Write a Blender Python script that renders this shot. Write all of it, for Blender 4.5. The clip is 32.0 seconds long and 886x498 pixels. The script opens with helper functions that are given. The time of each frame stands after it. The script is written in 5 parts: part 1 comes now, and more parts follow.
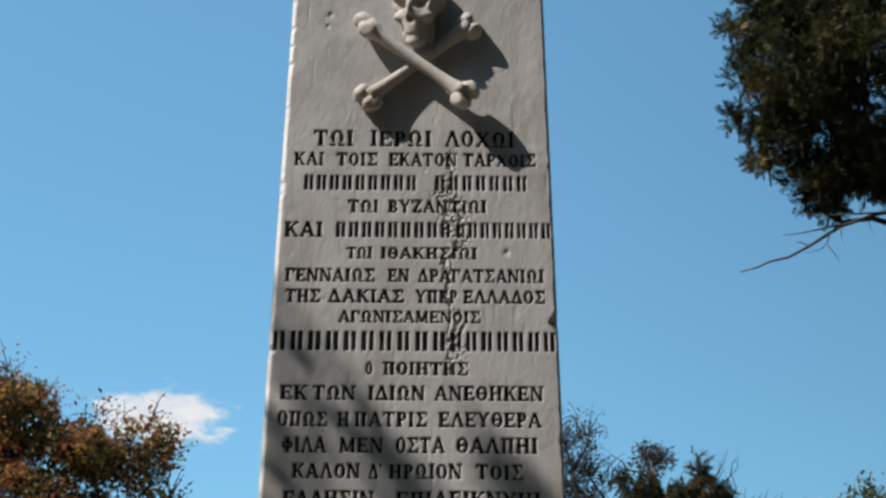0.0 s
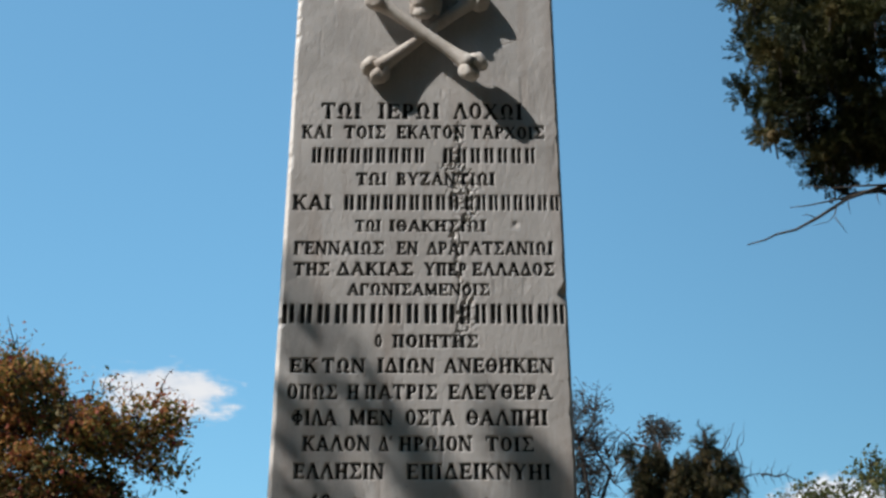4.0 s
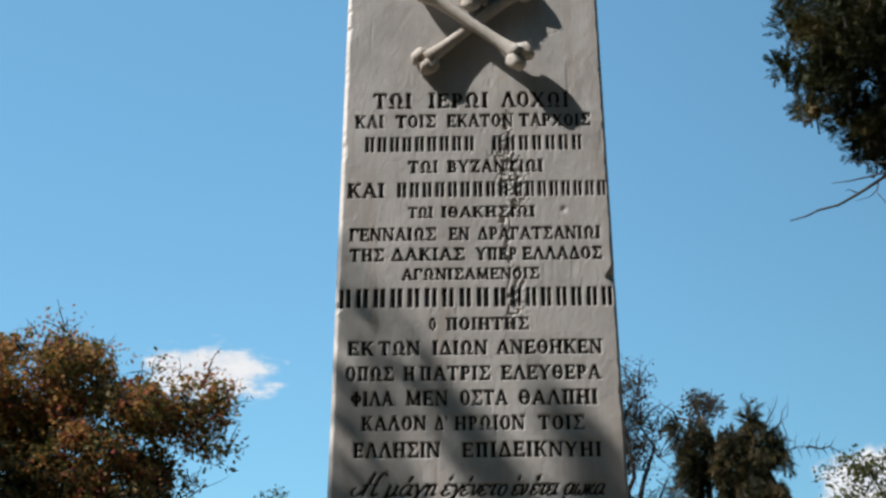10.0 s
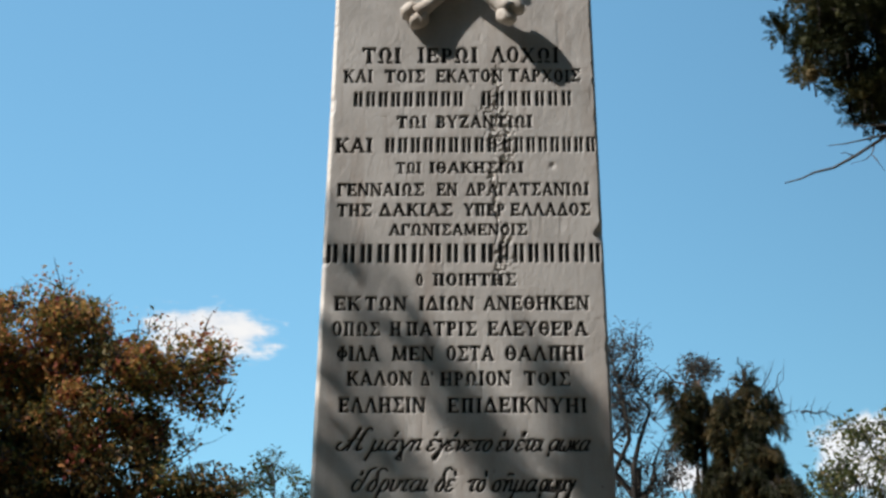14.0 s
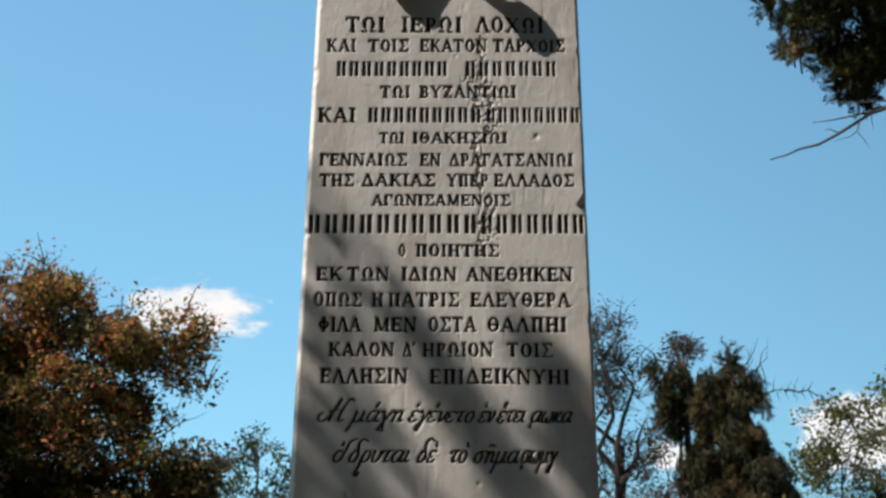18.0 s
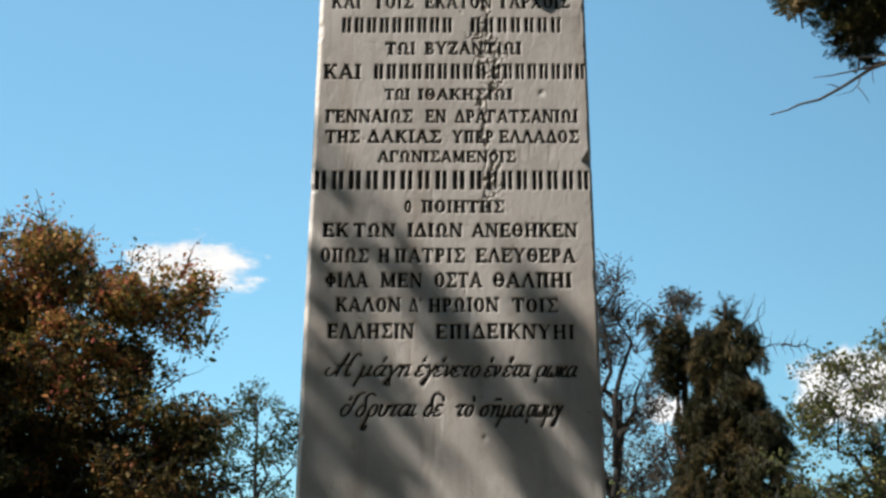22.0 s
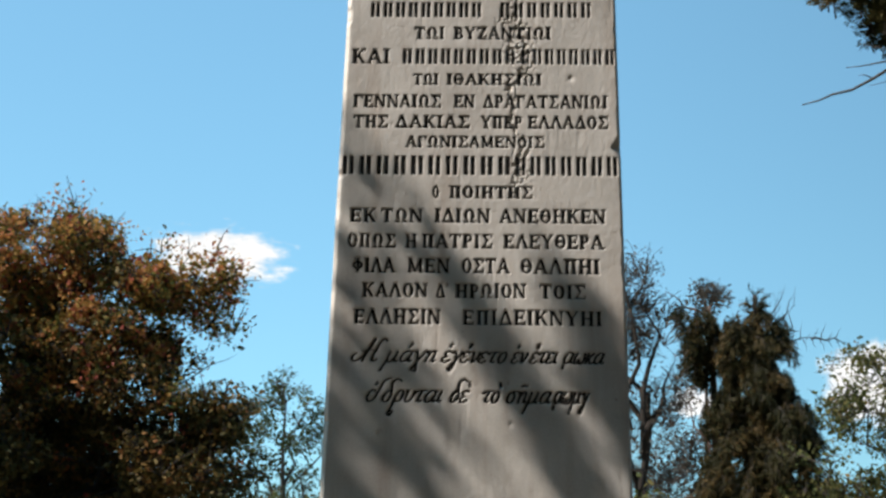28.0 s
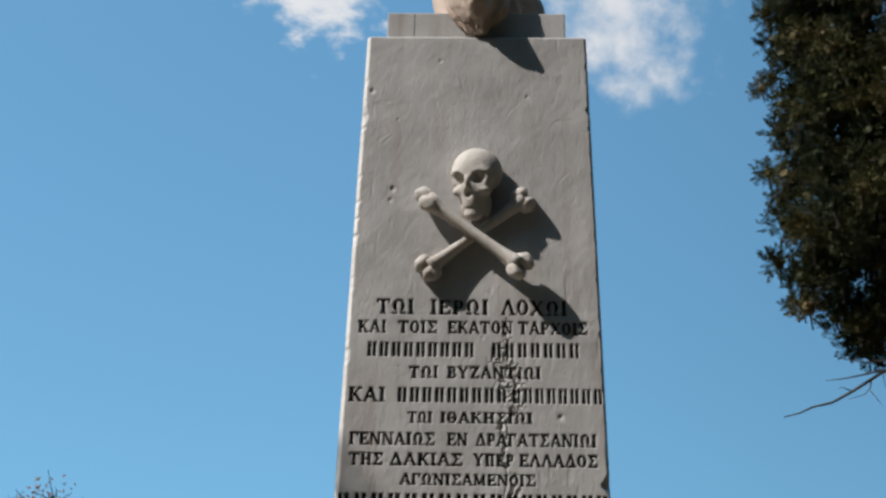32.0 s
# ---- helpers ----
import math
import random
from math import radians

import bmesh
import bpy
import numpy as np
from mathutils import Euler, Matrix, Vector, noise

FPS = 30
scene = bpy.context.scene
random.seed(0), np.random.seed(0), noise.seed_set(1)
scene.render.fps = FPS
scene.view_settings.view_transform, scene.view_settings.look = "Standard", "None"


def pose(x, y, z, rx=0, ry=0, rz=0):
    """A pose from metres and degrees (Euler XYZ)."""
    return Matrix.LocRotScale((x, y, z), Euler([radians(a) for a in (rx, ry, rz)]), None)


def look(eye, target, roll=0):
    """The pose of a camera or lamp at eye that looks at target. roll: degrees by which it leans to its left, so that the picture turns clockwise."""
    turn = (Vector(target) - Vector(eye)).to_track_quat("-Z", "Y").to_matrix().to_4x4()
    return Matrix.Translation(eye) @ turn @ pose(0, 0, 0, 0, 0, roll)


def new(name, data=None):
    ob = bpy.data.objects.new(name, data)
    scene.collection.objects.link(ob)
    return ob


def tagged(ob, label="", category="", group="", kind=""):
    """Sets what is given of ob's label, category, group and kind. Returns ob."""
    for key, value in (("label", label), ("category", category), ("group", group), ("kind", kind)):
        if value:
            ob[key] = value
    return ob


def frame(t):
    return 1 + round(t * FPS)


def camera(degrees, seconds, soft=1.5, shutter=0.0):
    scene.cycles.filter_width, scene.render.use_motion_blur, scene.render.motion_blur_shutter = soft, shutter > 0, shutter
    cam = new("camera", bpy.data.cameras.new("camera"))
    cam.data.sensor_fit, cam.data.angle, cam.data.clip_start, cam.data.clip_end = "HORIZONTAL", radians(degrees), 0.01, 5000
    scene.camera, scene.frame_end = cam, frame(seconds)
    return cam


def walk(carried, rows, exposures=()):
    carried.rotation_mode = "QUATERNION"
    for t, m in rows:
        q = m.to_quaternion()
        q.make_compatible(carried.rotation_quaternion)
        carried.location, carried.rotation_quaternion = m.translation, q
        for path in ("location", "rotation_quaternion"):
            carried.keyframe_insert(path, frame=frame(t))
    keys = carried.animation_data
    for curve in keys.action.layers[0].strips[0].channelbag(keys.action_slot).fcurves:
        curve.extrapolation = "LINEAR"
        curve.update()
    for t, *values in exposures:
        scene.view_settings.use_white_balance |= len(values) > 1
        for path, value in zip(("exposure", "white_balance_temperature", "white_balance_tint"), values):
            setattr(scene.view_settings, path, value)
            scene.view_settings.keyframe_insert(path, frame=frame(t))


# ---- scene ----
cam = camera(34.6, 32.0, soft=2.8)
PATH = [
    (0, (0.053, -3.788, 1.861), (0.0663, -1.9182, 2.5719), 0.30),
    (0.5, (0.052, -3.798, 1.864), (0.0630, -1.9262, 2.5675), 0.33),
    (1, (0.051, -3.798, 1.864), (0.0597, -1.9236, 2.5616), 0.31),
    (1.5, (0.049, -3.797, 1.862), (0.0582, -1.9204, 2.5522), 0.24),
    (2, (0.046, -3.793, 1.861), (0.0565, -1.9149, 2.5494), 0.21),
    (2.5, (0.040, -3.790, 1.858), (0.0497, -1.9107, 2.5419), 0.13),
    (3, (0.038, -3.785, 1.855), (0.0471, -1.9050, 2.5361), 0.05),
    (3.5, (0.038, -3.780, 1.854), (0.0466, -1.8990, 2.5329), 0.03),
    (5.5, (0.060, -3.777, 1.851), (0.0528, -1.8971, 2.5327), 0.11),
    (6, (0.053, -3.776, 1.851), (0.0409, -1.8961, 2.5322), 0.04),
    (6.5, (0.043, -3.798, 1.850), (0.0234, -1.9153, 2.5235), -0.01),
    (7, (0.027, -3.825, 1.847), (-0.0101, -1.9385, 2.5087), 0.04),
    (7.5, (0.022, -3.856, 1.839), (-0.0255, -1.9646, 2.4866), -0.00),
    (8, (0.087, -3.892, 1.843), (0.0118, -1.9958, 2.4740), 0.72),
    (8.5, (0.098, -3.920, 1.845), (0.0280, -2.0211, 2.4698), 0.65),
    (9, (0.062, -3.930, 1.843), (0.0127, -2.0305, 2.4683), 0.14),
    (9.5, (0.034, -3.922, 1.839), (-0.0158, -2.0277, 2.4772), -0.05),
    (10, (0.010, -3.909, 1.835), (-0.0395, -2.0172, 2.4830), -0.20),
    (10.5, (0.007, -3.909, 1.833), (-0.0495, -2.0155, 2.4741), -0.19),
    (11, (0.012, -3.924, 1.831), (-0.0522, -2.0216, 2.4443), -0.11),
    (11.5, (0.018, -3.937, 1.831), (-0.0519, -2.0263, 2.4175), -0.02),
    (12, (0.020, -3.936, 1.828), (-0.0473, -2.0244, 2.4117), -0.03),
    (12.5, (0.020, -3.918, 1.828), (-0.0427, -2.0102, 2.4255), 0.01),
    (13, (0.021, -3.899, 1.824), (-0.0355, -1.9960, 2.4362), 0.05),
    (13.5, (0.034, -3.892, 1.821), (-0.0167, -1.9877, 2.4316), 0.17),
    (14, (0.044, -3.889, 1.819), (-0.0052, -1.9809, 2.4176), 0.28),
    (14.5, (0.044, -3.899, 1.819), (-0.0027, -1.9855, 2.3995), 0.37),
    (15, (0.037, -3.907, 1.820), (-0.0020, -1.9892, 2.3864), 0.34),
    (15.5, (0.034, -3.907, 1.819), (0.0022, -1.9872, 2.3783), 0.36),
    (17.5, (0.043, -3.879, 1.809), (0.0223, -1.9630, 2.3819), 0.33),
    (18, (0.051, -3.862, 1.804), (0.0223, -1.9454, 2.3736), 0.39),
    (18.5, (0.053, -3.864, 1.801), (0.0125, -1.9460, 2.3655), 0.41),
    (19, (0.048, -3.870, 1.804), (-0.0008, -1.9484, 2.3551), 0.45),
    (19.5, (0.044, -3.893, 1.804), (-0.0056, -1.9653, 2.3351), 0.45),
    (20, (0.033, -3.917, 1.806), (-0.0144, -1.9846, 2.3179), 0.39),
    (20.5, (0.027, -3.935, 1.805), (-0.0134, -1.9995, 2.3062), 0.32),
    (21, (0.022, -3.934, 1.804), (-0.0118, -1.9974, 2.3019), 0.28),
    (21.5, (0.021, -3.918, 1.804), (-0.0078, -1.9829, 2.3069), 0.28),
    (22, (0.026, -3.888, 1.799), (0.0018, -1.9539, 2.3081), 0.27),
    (22.5, (0.029, -3.861, 1.794), (0.0056, -1.9290, 2.3110), 0.26),
    (23, (0.039, -3.842, 1.788), (0.0131, -1.9107, 2.3058), 0.32),
    (23.5, (0.051, -3.842, 1.788), (0.0219, -1.9085, 2.2989), 0.37),
    (24, (0.056, -3.857, 1.789), (0.0253, -1.9212, 2.2903), 0.41),
    (24.5, (0.048, -3.877, 1.790), (0.0188, -1.9371, 2.2773), 0.38),
    (25, (0.038, -3.900, 1.793), (0.0057, -1.9585, 2.2727), 0.39),
    (25.5, (0.026, -3.924, 1.795), (-0.0124, -1.9822, 2.2714), 0.46),
    (26, (0.016, -3.930, 1.795), (-0.0293, -1.9881, 2.2721), 0.54),
    (26.5, (0.015, -3.925, 1.794), (-0.0338, -1.9853, 2.2787), 0.62),
    (28.5, (0.033, -3.860, 1.787), (-0.0346, -1.9239, 2.2838), 1.08),
    (29, (0.031, -3.883, 1.789), (-0.0348, -1.9427, 2.2705), 1.14),
    (29.5, (0.022, -3.907, 1.793), (-0.0362, -1.9690, 2.2817), 1.17),
    (30, (0.017, -3.946, 1.813), (-0.0390, -2.0199, 2.3499), 1.27),
    (30.5, (0.014, -3.981, 1.840), (-0.0489, -2.0827, 2.4669), 1.42),
    (31, (0.003, -4.011, 1.873), (-0.0655, -2.1547, 2.6153), 1.54),
    (31.5, (-0.003, -4.030, 1.890), (-0.0669, -2.2095, 2.7166), 1.36),
    (32, (-0.003, -4.037, 1.895), (-0.0459, -2.2369, 2.7649), 1.17),
]
walk(cam, [(t, look(eye, target, roll)) for t, eye, target, roll in PATH], [(0, 0.57, 6300, 10), (6, 0.59, 6280, 10), (12, 0.68, 6420, 10), (19, 0.84, 6700, 10), (29.5, 0.95, 6800, 10), (30.5, 0.8, 6600, 10), (31.5, 0.53, 6280, 10), (32, 0.48, 6280, 10)])

# ---- world, sun, exposure ----
SUN = Vector((-0.62, -0.28, 0.73)).normalized()           # towards the sun
world = bpy.data.worlds.new("world")
scene.world = world
world.use_nodes = True
wn = world.node_tree.nodes
sky = wn.new("ShaderNodeTexSky")
sky.sky_type, sky.sun_disc = "NISHITA", False
sky.sun_elevation = math.asin(SUN.z)
sky.sun_rotation = math.atan2(SUN.x, SUN.y)
sky.altitude, sky.air_density, sky.dust_density, sky.ozone_density = 100, 1.0, 0.9, 1.8
tint = wn.new("ShaderNodeMix")
tint.data_type, tint.blend_type = "RGBA", "MULTIPLY"
tint.inputs[0].default_value, tint.inputs[7].default_value = 1.0, (0.567, 1.022, 1.21, 1)
soft_sky = wn.new("ShaderNodeGamma")
soft_sky.inputs[1].default_value = 0.58
world.node_tree.links.new(sky.outputs[0], soft_sky.inputs[0])
world.node_tree.links.new(soft_sky.outputs[0], tint.inputs[6])
# the haze is brighter on the side of the sun
way = wn.new("ShaderNodeTexCoord")
towards = wn.new("ShaderNodeVectorMath")
towards.operation = "DOT_PRODUCT"
towards.inputs[1].default_value = Vector((SUN.x, SUN.y, 0)).normalized()
haze = wn.new("ShaderNodeMapRange")
haze.interpolation_type = "SMOOTHSTEP"
haze.inputs[1].default_value, haze.inputs[2].default_value, haze.inputs[3].default_value, haze.inputs[4].default_value = -0.95, -0.25, 0.74, 1.20
bright = wn.new("ShaderNodeMix")
bright.data_type, bright.blend_type = "RGBA", "MULTIPLY"
bright.inputs[0].default_value = 1.0
world.node_tree.links.new(way.outputs["Generated"], towards.inputs[0])
world.node_tree.links.new(towards.outputs["Value"], haze.inputs[0])
world.node_tree.links.new(tint.outputs[2], bright.inputs[6])
world.node_tree.links.new(haze.outputs[0], bright.inputs[7])
world.node_tree.links.new(bright.outputs[2], wn["Background"].inputs[0])
wn["Background"].inputs[1].default_value = 0.15
sun = new("sun", bpy.data.lights.new("sun", "SUN"))
sun.data.energy, sun.data.angle, sun.data.color = 4.0, radians(0.53), (1.0, 0.93, 0.85)
sun.matrix_world = look(SUN * 50, (0, 0, 0))


# ---- materials ----
def material(name, rough=0.8):
    m = bpy.data.materials.new(name)
    m.use_nodes = True
    b = m.node_tree.nodes["Principled BSDF"]
    b.inputs["Roughness"].default_value = rough
    return m, m.node_tree.nodes, m.node_tree.links, b


def ramp(nodes, stops):
    r = nodes.new("ShaderNodeValToRGB")
    e = r.color_ramp.elements
    while len(e) < len(stops):
        e.new(0.5)
    for k, (p, c) in zip(e, stops):
        k.position, k.color = p, (*c, 1)
    return r


def noise_node(nodes, links, scale, detail=6, coords=None, stretch=None, rough=0.6):
    n = nodes.new("ShaderNodeTexNoise")
    n.inputs["Scale"].default_value, n.inputs["Detail"].default_value = scale, detail
    n.inputs["Roughness"].default_value = rough
    c = coords or nodes.new("ShaderNodeTexCoord").outputs["Object"]
    if stretch:
        mp = nodes.new("ShaderNodeMapping")
        mp.inputs["Scale"].default_value = stretch
        links.new(c, mp.inputs[0])
        c = mp.outputs[0]
    links.new(c, n.inputs["Vector"])
    return n


def mix_color(nodes, links, fac, a, b, blend="MIX"):
    m = nodes.new("ShaderNodeMix")
    m.data_type, m.blend_type = "RGBA", blend
    for sock, v in ((0, fac), (6, a), (7, b)):
        if isinstance(v, (int, float)):
            m.inputs[sock].default_value = v
        elif isinstance(v, tuple):
            m.inputs[sock].default_value = (*v, 1)
        else:
            links.new(v, m.inputs[sock])
    return m.outputs[2]


def stone(name, light, dark, stain, bump=0.25, stain_amount=0.5, rough=0.72):
    """Weathered stone: fine grain, cloudy tone, run-down streaks and brownish stains."""
    m, n, l, b = material(name, rough)
    tone = noise_node(n, l, 3.2, 8)
    base = ramp(n, [(0.32, dark), (0.68, light)])
    l.new(tone.outputs[0], base.inputs[0])
    streak = noise_node(n, l, 9.0, 5, stretch=(1.6, 1.6, 0.16))
    sr = ramp(n, [(0.5, (0, 0, 0)), (0.78, (1, 1, 1))])
    l.new(streak.outputs[0], sr.inputs[0])
    fade = n.new("ShaderNodeMath")
    fade.operation = "MULTIPLY"
    fade.inputs[1].default_value = stain_amount
    l.new(sr.outputs[0], fade.inputs[0])
    col = mix_color(n, l, fade.outputs[0], base.outputs[0], stain)
    grain = noise_node(n, l, 210, 4)
    gr = ramp(n, [(0.3, (0.80, 0.80, 0.80)), (0.7, (1.1, 1.1, 1.1))])
    l.new(grain.outputs[0], gr.inputs[0])
    col = mix_color(n, l, 0.6, col, gr.outputs[0], "MULTIPLY")
    speck = noise_node(n, l, 38, 3, rough=0.5)
    sp = ramp(n, [(0.70, (1, 1, 1)), (0.76, (0.55, 0.50, 0.46))])
    l.new(speck.outputs[0], sp.inputs[0])
    col = mix_color(n, l, 0.8, col, sp.outputs[0], "MULTIPLY")
    l.new(col, b.inputs["Base Color"])
    relief = noise_node(n, l, 60, 7, stretch=(1, 1, 0.6), rough=0.65)
    bp = n.new("ShaderNodeBump")
    bp.inputs["Strength"].default_value, bp.inputs["Distance"].default_value = bump, 0.004
    l.new(relief.outputs[0], bp.inputs["Height"])
    l.new(bp.outputs[0], b.inputs["Normal"])
    return m


def foliage(name, stops, translucent=0.25, rough=0.55, clump=0.38):
    """Leaves: a tone for each leaf, a drift for each cluster, some light through the blade."""
    m, n, l, b = material(name, rough)
    b.inputs["Specular IOR Level"].default_value = 0.12
    geo, info = n.new("ShaderNodeNewGeometry"), n.new("ShaderNodeObjectInfo")
    add = n.new("ShaderNodeMath")
    add.operation = "MULTIPLY_ADD"
    add.inputs[1].default_value = 1 - clump
    l.new(geo.outputs["Random Per Island"], add.inputs[0])
    half = n.new("ShaderNodeMath")
    half.operation = "MULTIPLY"
    half.inputs[1].default_value = clump
    l.new(info.outputs["Random"], half.inputs[0])
    l.new(half.outputs[0], add.inputs[2])
    r = ramp(n, stops)
    l.new(add.outputs[0], r.inputs[0])
    mott = noise_node(n, l, 40, 3)
    mr = ramp(n, [(0.3, (0.7, 0.7, 0.7)), (0.7, (1.15, 1.15, 1.15))])
    l.new(mott.outputs[0], mr.inputs[0])
    col = mix_color(n, l, 1.0, r.outputs[0], mr.outputs[0], "MULTIPLY")
    l.new(col, b.inputs["Base Color"])
    tr = n.new("ShaderNodeBsdfTranslucent")
    l.new(col, tr.inputs[0])
    ms = n.new("ShaderNodeMixShader")
    ms.inputs[0].default_value = translucent
    l.new(b.outputs[0], ms.inputs[1])
    l.new(tr.outputs[0], ms.inputs[2])
    l.new(ms.outputs[0], n["Material Output"].inputs[0])
    return m


def bark(name, light, dark):
    m, n, l, b = material(name, 0.9)
    g = noise_node(n, l, 14, 8, stretch=(1, 1, 0.25))
    r = ramp(n, [(0.35, dark), (0.7, light)])
    l.new(g.outputs[0], r.inputs[0])
    l.new(r.outputs[0], b.inputs["Base Color"])
    bp = n.new("ShaderNodeBump")
    bp.inputs["Strength"].default_value, bp.inputs["Distance"].default_value = 0.7, 0.02
    l.new(g.outputs[0], bp.inputs["Height"])
    l.new(bp.outputs[0], b.inputs["Normal"])
    return m


def cloud_material(name, seed, lo, hi, scale, strength, core):
    """Thin cloud: torn by noise towards its rim; its sunlight is emitted, bright where it is thick."""
    m = bpy.data.materials.new(name)
    m.use_nodes = True
    n, l = m.node_tree.nodes, m.node_tree.links
    n.remove(n["Principled BSDF"])
    uv = n.new("ShaderNodeTexCoord")
    mp = n.new("ShaderNodeMapping")
    mp.inputs["Location"].default_value = (-1, -1, 0)
    mp.inputs["Scale"].default_value = (2, 2, 0)
    l.new(uv.outputs["UV"], mp.inputs[0])
    ln = n.new("ShaderNodeVectorMath")
    ln.operation = "LENGTH"
    l.new(mp.outputs[0], ln.inputs[0])
    off = n.new("ShaderNodeMapping")
    off.inputs["Location"].default_value = (seed, seed * 1.7, 0)
    l.new(mp.outputs[0], off.inputs[0])
    nz = n.new("ShaderNodeTexNoise")
    nz.inputs["Scale"].default_value, nz.inputs["Detail"].default_value, nz.inputs["Roughness"].default_value = scale, 9, 0.58
    l.new(off.outputs[0], nz.inputs["Vector"])
    sub = n.new("ShaderNodeMath")
    sub.operation = "MULTIPLY_ADD"
    sub.inputs[1].default_value = -core
    l.new(ln.outputs["Value"], sub.inputs[0])
    l.new(nz.outputs[0], sub.inputs[2])
    rng = n.new("ShaderNodeMapRange")
    rng.interpolation_type = "SMOOTHSTEP"
    rng.inputs[1].default_value, rng.inputs[2].default_value = lo, hi
    l.new(sub.outputs[0], rng.inputs[0])
    em, tp, mx = n.new("ShaderNodeEmission"), n.new("ShaderNodeBsdfTransparent"), n.new("ShaderNodeMixShader")
    tone = ramp(n, [(0.35, (0.78, 0.84, 0.92)), (0.62, (1, 1, 1))])
    l.new(nz.outputs[0], tone.inputs[0])
    l.new(tone.outputs[0], em.inputs[0])
    em.inputs[1].default_value = strength
    l.new(rng.outputs[0], mx.inputs[0])
    l.new(tp.outputs[0], mx.inputs[1])
    l.new(em.outputs[0], mx.inputs[2])
    l.new(mx.outputs[0], n["Material Output"].inputs[0])
    return m


MARBLE = stone("weathered_marble", (0.520, 0.500, 0.482), (0.375, 0.358, 0.342), (0.32, 0.26, 0.22), bump=0.34, stain_amount=0.7)
# worn and broken stone, paler to carry the sunlit line of the left arris
LIT_WORN = stone("lit_worn_marble", (0.80, 0.76, 0.72), (0.60, 0.55, 0.50), (0.45, 0.37, 0.30), bump=0.4, stain_amount=0.25)
RELIEF = stone("carved_marble", (0.64, 0.60, 0.55), (0.47, 0.42, 0.37), (0.34, 0.26, 0.20), bump=0.6, stain_amount=0.65)
BROWN_STONE = stone("brown_stained_stone", (0.62, 0.50, 0.41), (0.34, 0.23, 0.17), (0.14, 0.09, 0.065), bump=0.8, stain_amount=0.55)
BASE_STONE = stone("pedestal_stone", (0.52, 0.50, 0.46), (0.36, 0.34, 0.31), (0.22, 0.19, 0.16), bump=0.5)


def letter_paint(name, deep, worn):
    m, n, l, b = material(name, 0.85)
    b.inputs["Specular IOR Level"].default_value = 0.1
    g = noise_node(n, l, 90, 5)
    r = ramp(n, [(0.35, deep), (0.62, tuple(2.2 * v for v in deep)), (0.80, worn)])
    l.new(g.outputs[0], r.inputs[0])
    l.new(r.outputs[0], b.inputs["Base Color"])
    return m


PAINT = letter_paint("black_letter_paint", (0.006, 0.006, 0.006), (0.11, 0.10, 0.09))
FADED = letter_paint("faded_letter_paint", (0.022, 0.021, 0.021), (0.20, 0.185, 0.17))
BARK_DARK = bark("dark_bark", (0.045, 0.035, 0.028), (0.018, 0.014, 0.012))
BARK_GREY = bark("grey_bark", (0.10, 0.085, 0.07), (0.035, 0.03, 0.026))
BARK_RED = bark("reddish_bark", (0.18, 0.10, 0.07), (0.06, 0.035, 0.025))
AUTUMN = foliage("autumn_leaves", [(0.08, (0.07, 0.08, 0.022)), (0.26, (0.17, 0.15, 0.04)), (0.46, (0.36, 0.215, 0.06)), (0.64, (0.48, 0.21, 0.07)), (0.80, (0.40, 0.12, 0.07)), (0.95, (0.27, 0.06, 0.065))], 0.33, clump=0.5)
# green-brown leaves, darker because the lower crown's shade is in their colour
SHADED_TURNING = foliage("shaded_turning_leaves", [(0.05, (0.032, 0.034, 0.013)), (0.4, (0.075, 0.065, 0.021)), (0.65, (0.15, 0.105, 0.034)), (0.85, (0.26, 0.125, 0.042)), (0.97, (0.20, 0.065, 0.036))], 0.22, clump=0.55)
OLIVE = foliage("olive_green_leaves", [(0.1, (0.028, 0.042, 0.016)), (0.5, (0.06, 0.078, 0.026)), (0.9, (0.12, 0.12, 0.04))], 0.3)
PALE = foliage("pale_green_leaves", [(0.1, (0.045, 0.06, 0.022)), (0.5, (0.11, 0.12, 0.042)), (0.85, (0.20, 0.165, 0.06)), (1.0, (0.26, 0.16, 0.07))], 0.36)
GREYLEAF = foliage("dry_grey_leaves", [(0.1, (0.035, 0.03, 0.026)), (0.5, (0.075, 0.062, 0.048)), (0.9, (0.13, 0.10, 0.075))], 0.2)
FIR = foliage("fir_needles", [(0.1, (0.011, 0.014, 0.006)), (0.5, (0.034, 0.033, 0.012)), (0.9, (0.12, 0.075, 0.028))], 0.12, clump=0.5)
CYPRESS = foliage("cypress_scales", [(0.1, (0.010, 0.014, 0.005)), (0.45, (0.032, 0.037, 0.012)), (0.75, (0.085, 0.078, 0.026)), (1.0, (0.17, 0.115, 0.05))], 0.05, clump=0.6)


def grass_material():
    m, n, l, b = material("park_ground", 0.95)
    g = noise_node(n, l, 0.6, 9)
    r = ramp(n, [(0.35, (0.06, 0.055, 0.028)), (0.52, (0.13, 0.10, 0.066)), (0.7, (0.20, 0.155, 0.105))])
    l.new(g.outputs[0], r.inputs[0])
    l.new(r.outputs[0], b.inputs["Base Color"])
    return m


# ---- mesh helpers ----
def mesh_from(name, verts, faces, mats, index=None, smooth=False):
    me = bpy.data.meshes.new(name)
    me.from_pydata([tuple(v) for v in verts], [], [tuple(f) for f in faces])
    for m in mats:
        me.materials.append(m)
    if index is not None:
        me.polygons.foreach_set("material_index", list(index))
    if smooth:
        me.polygons.foreach_set("use_smooth", [True] * len(me.polygons))
    me.update()
    return me


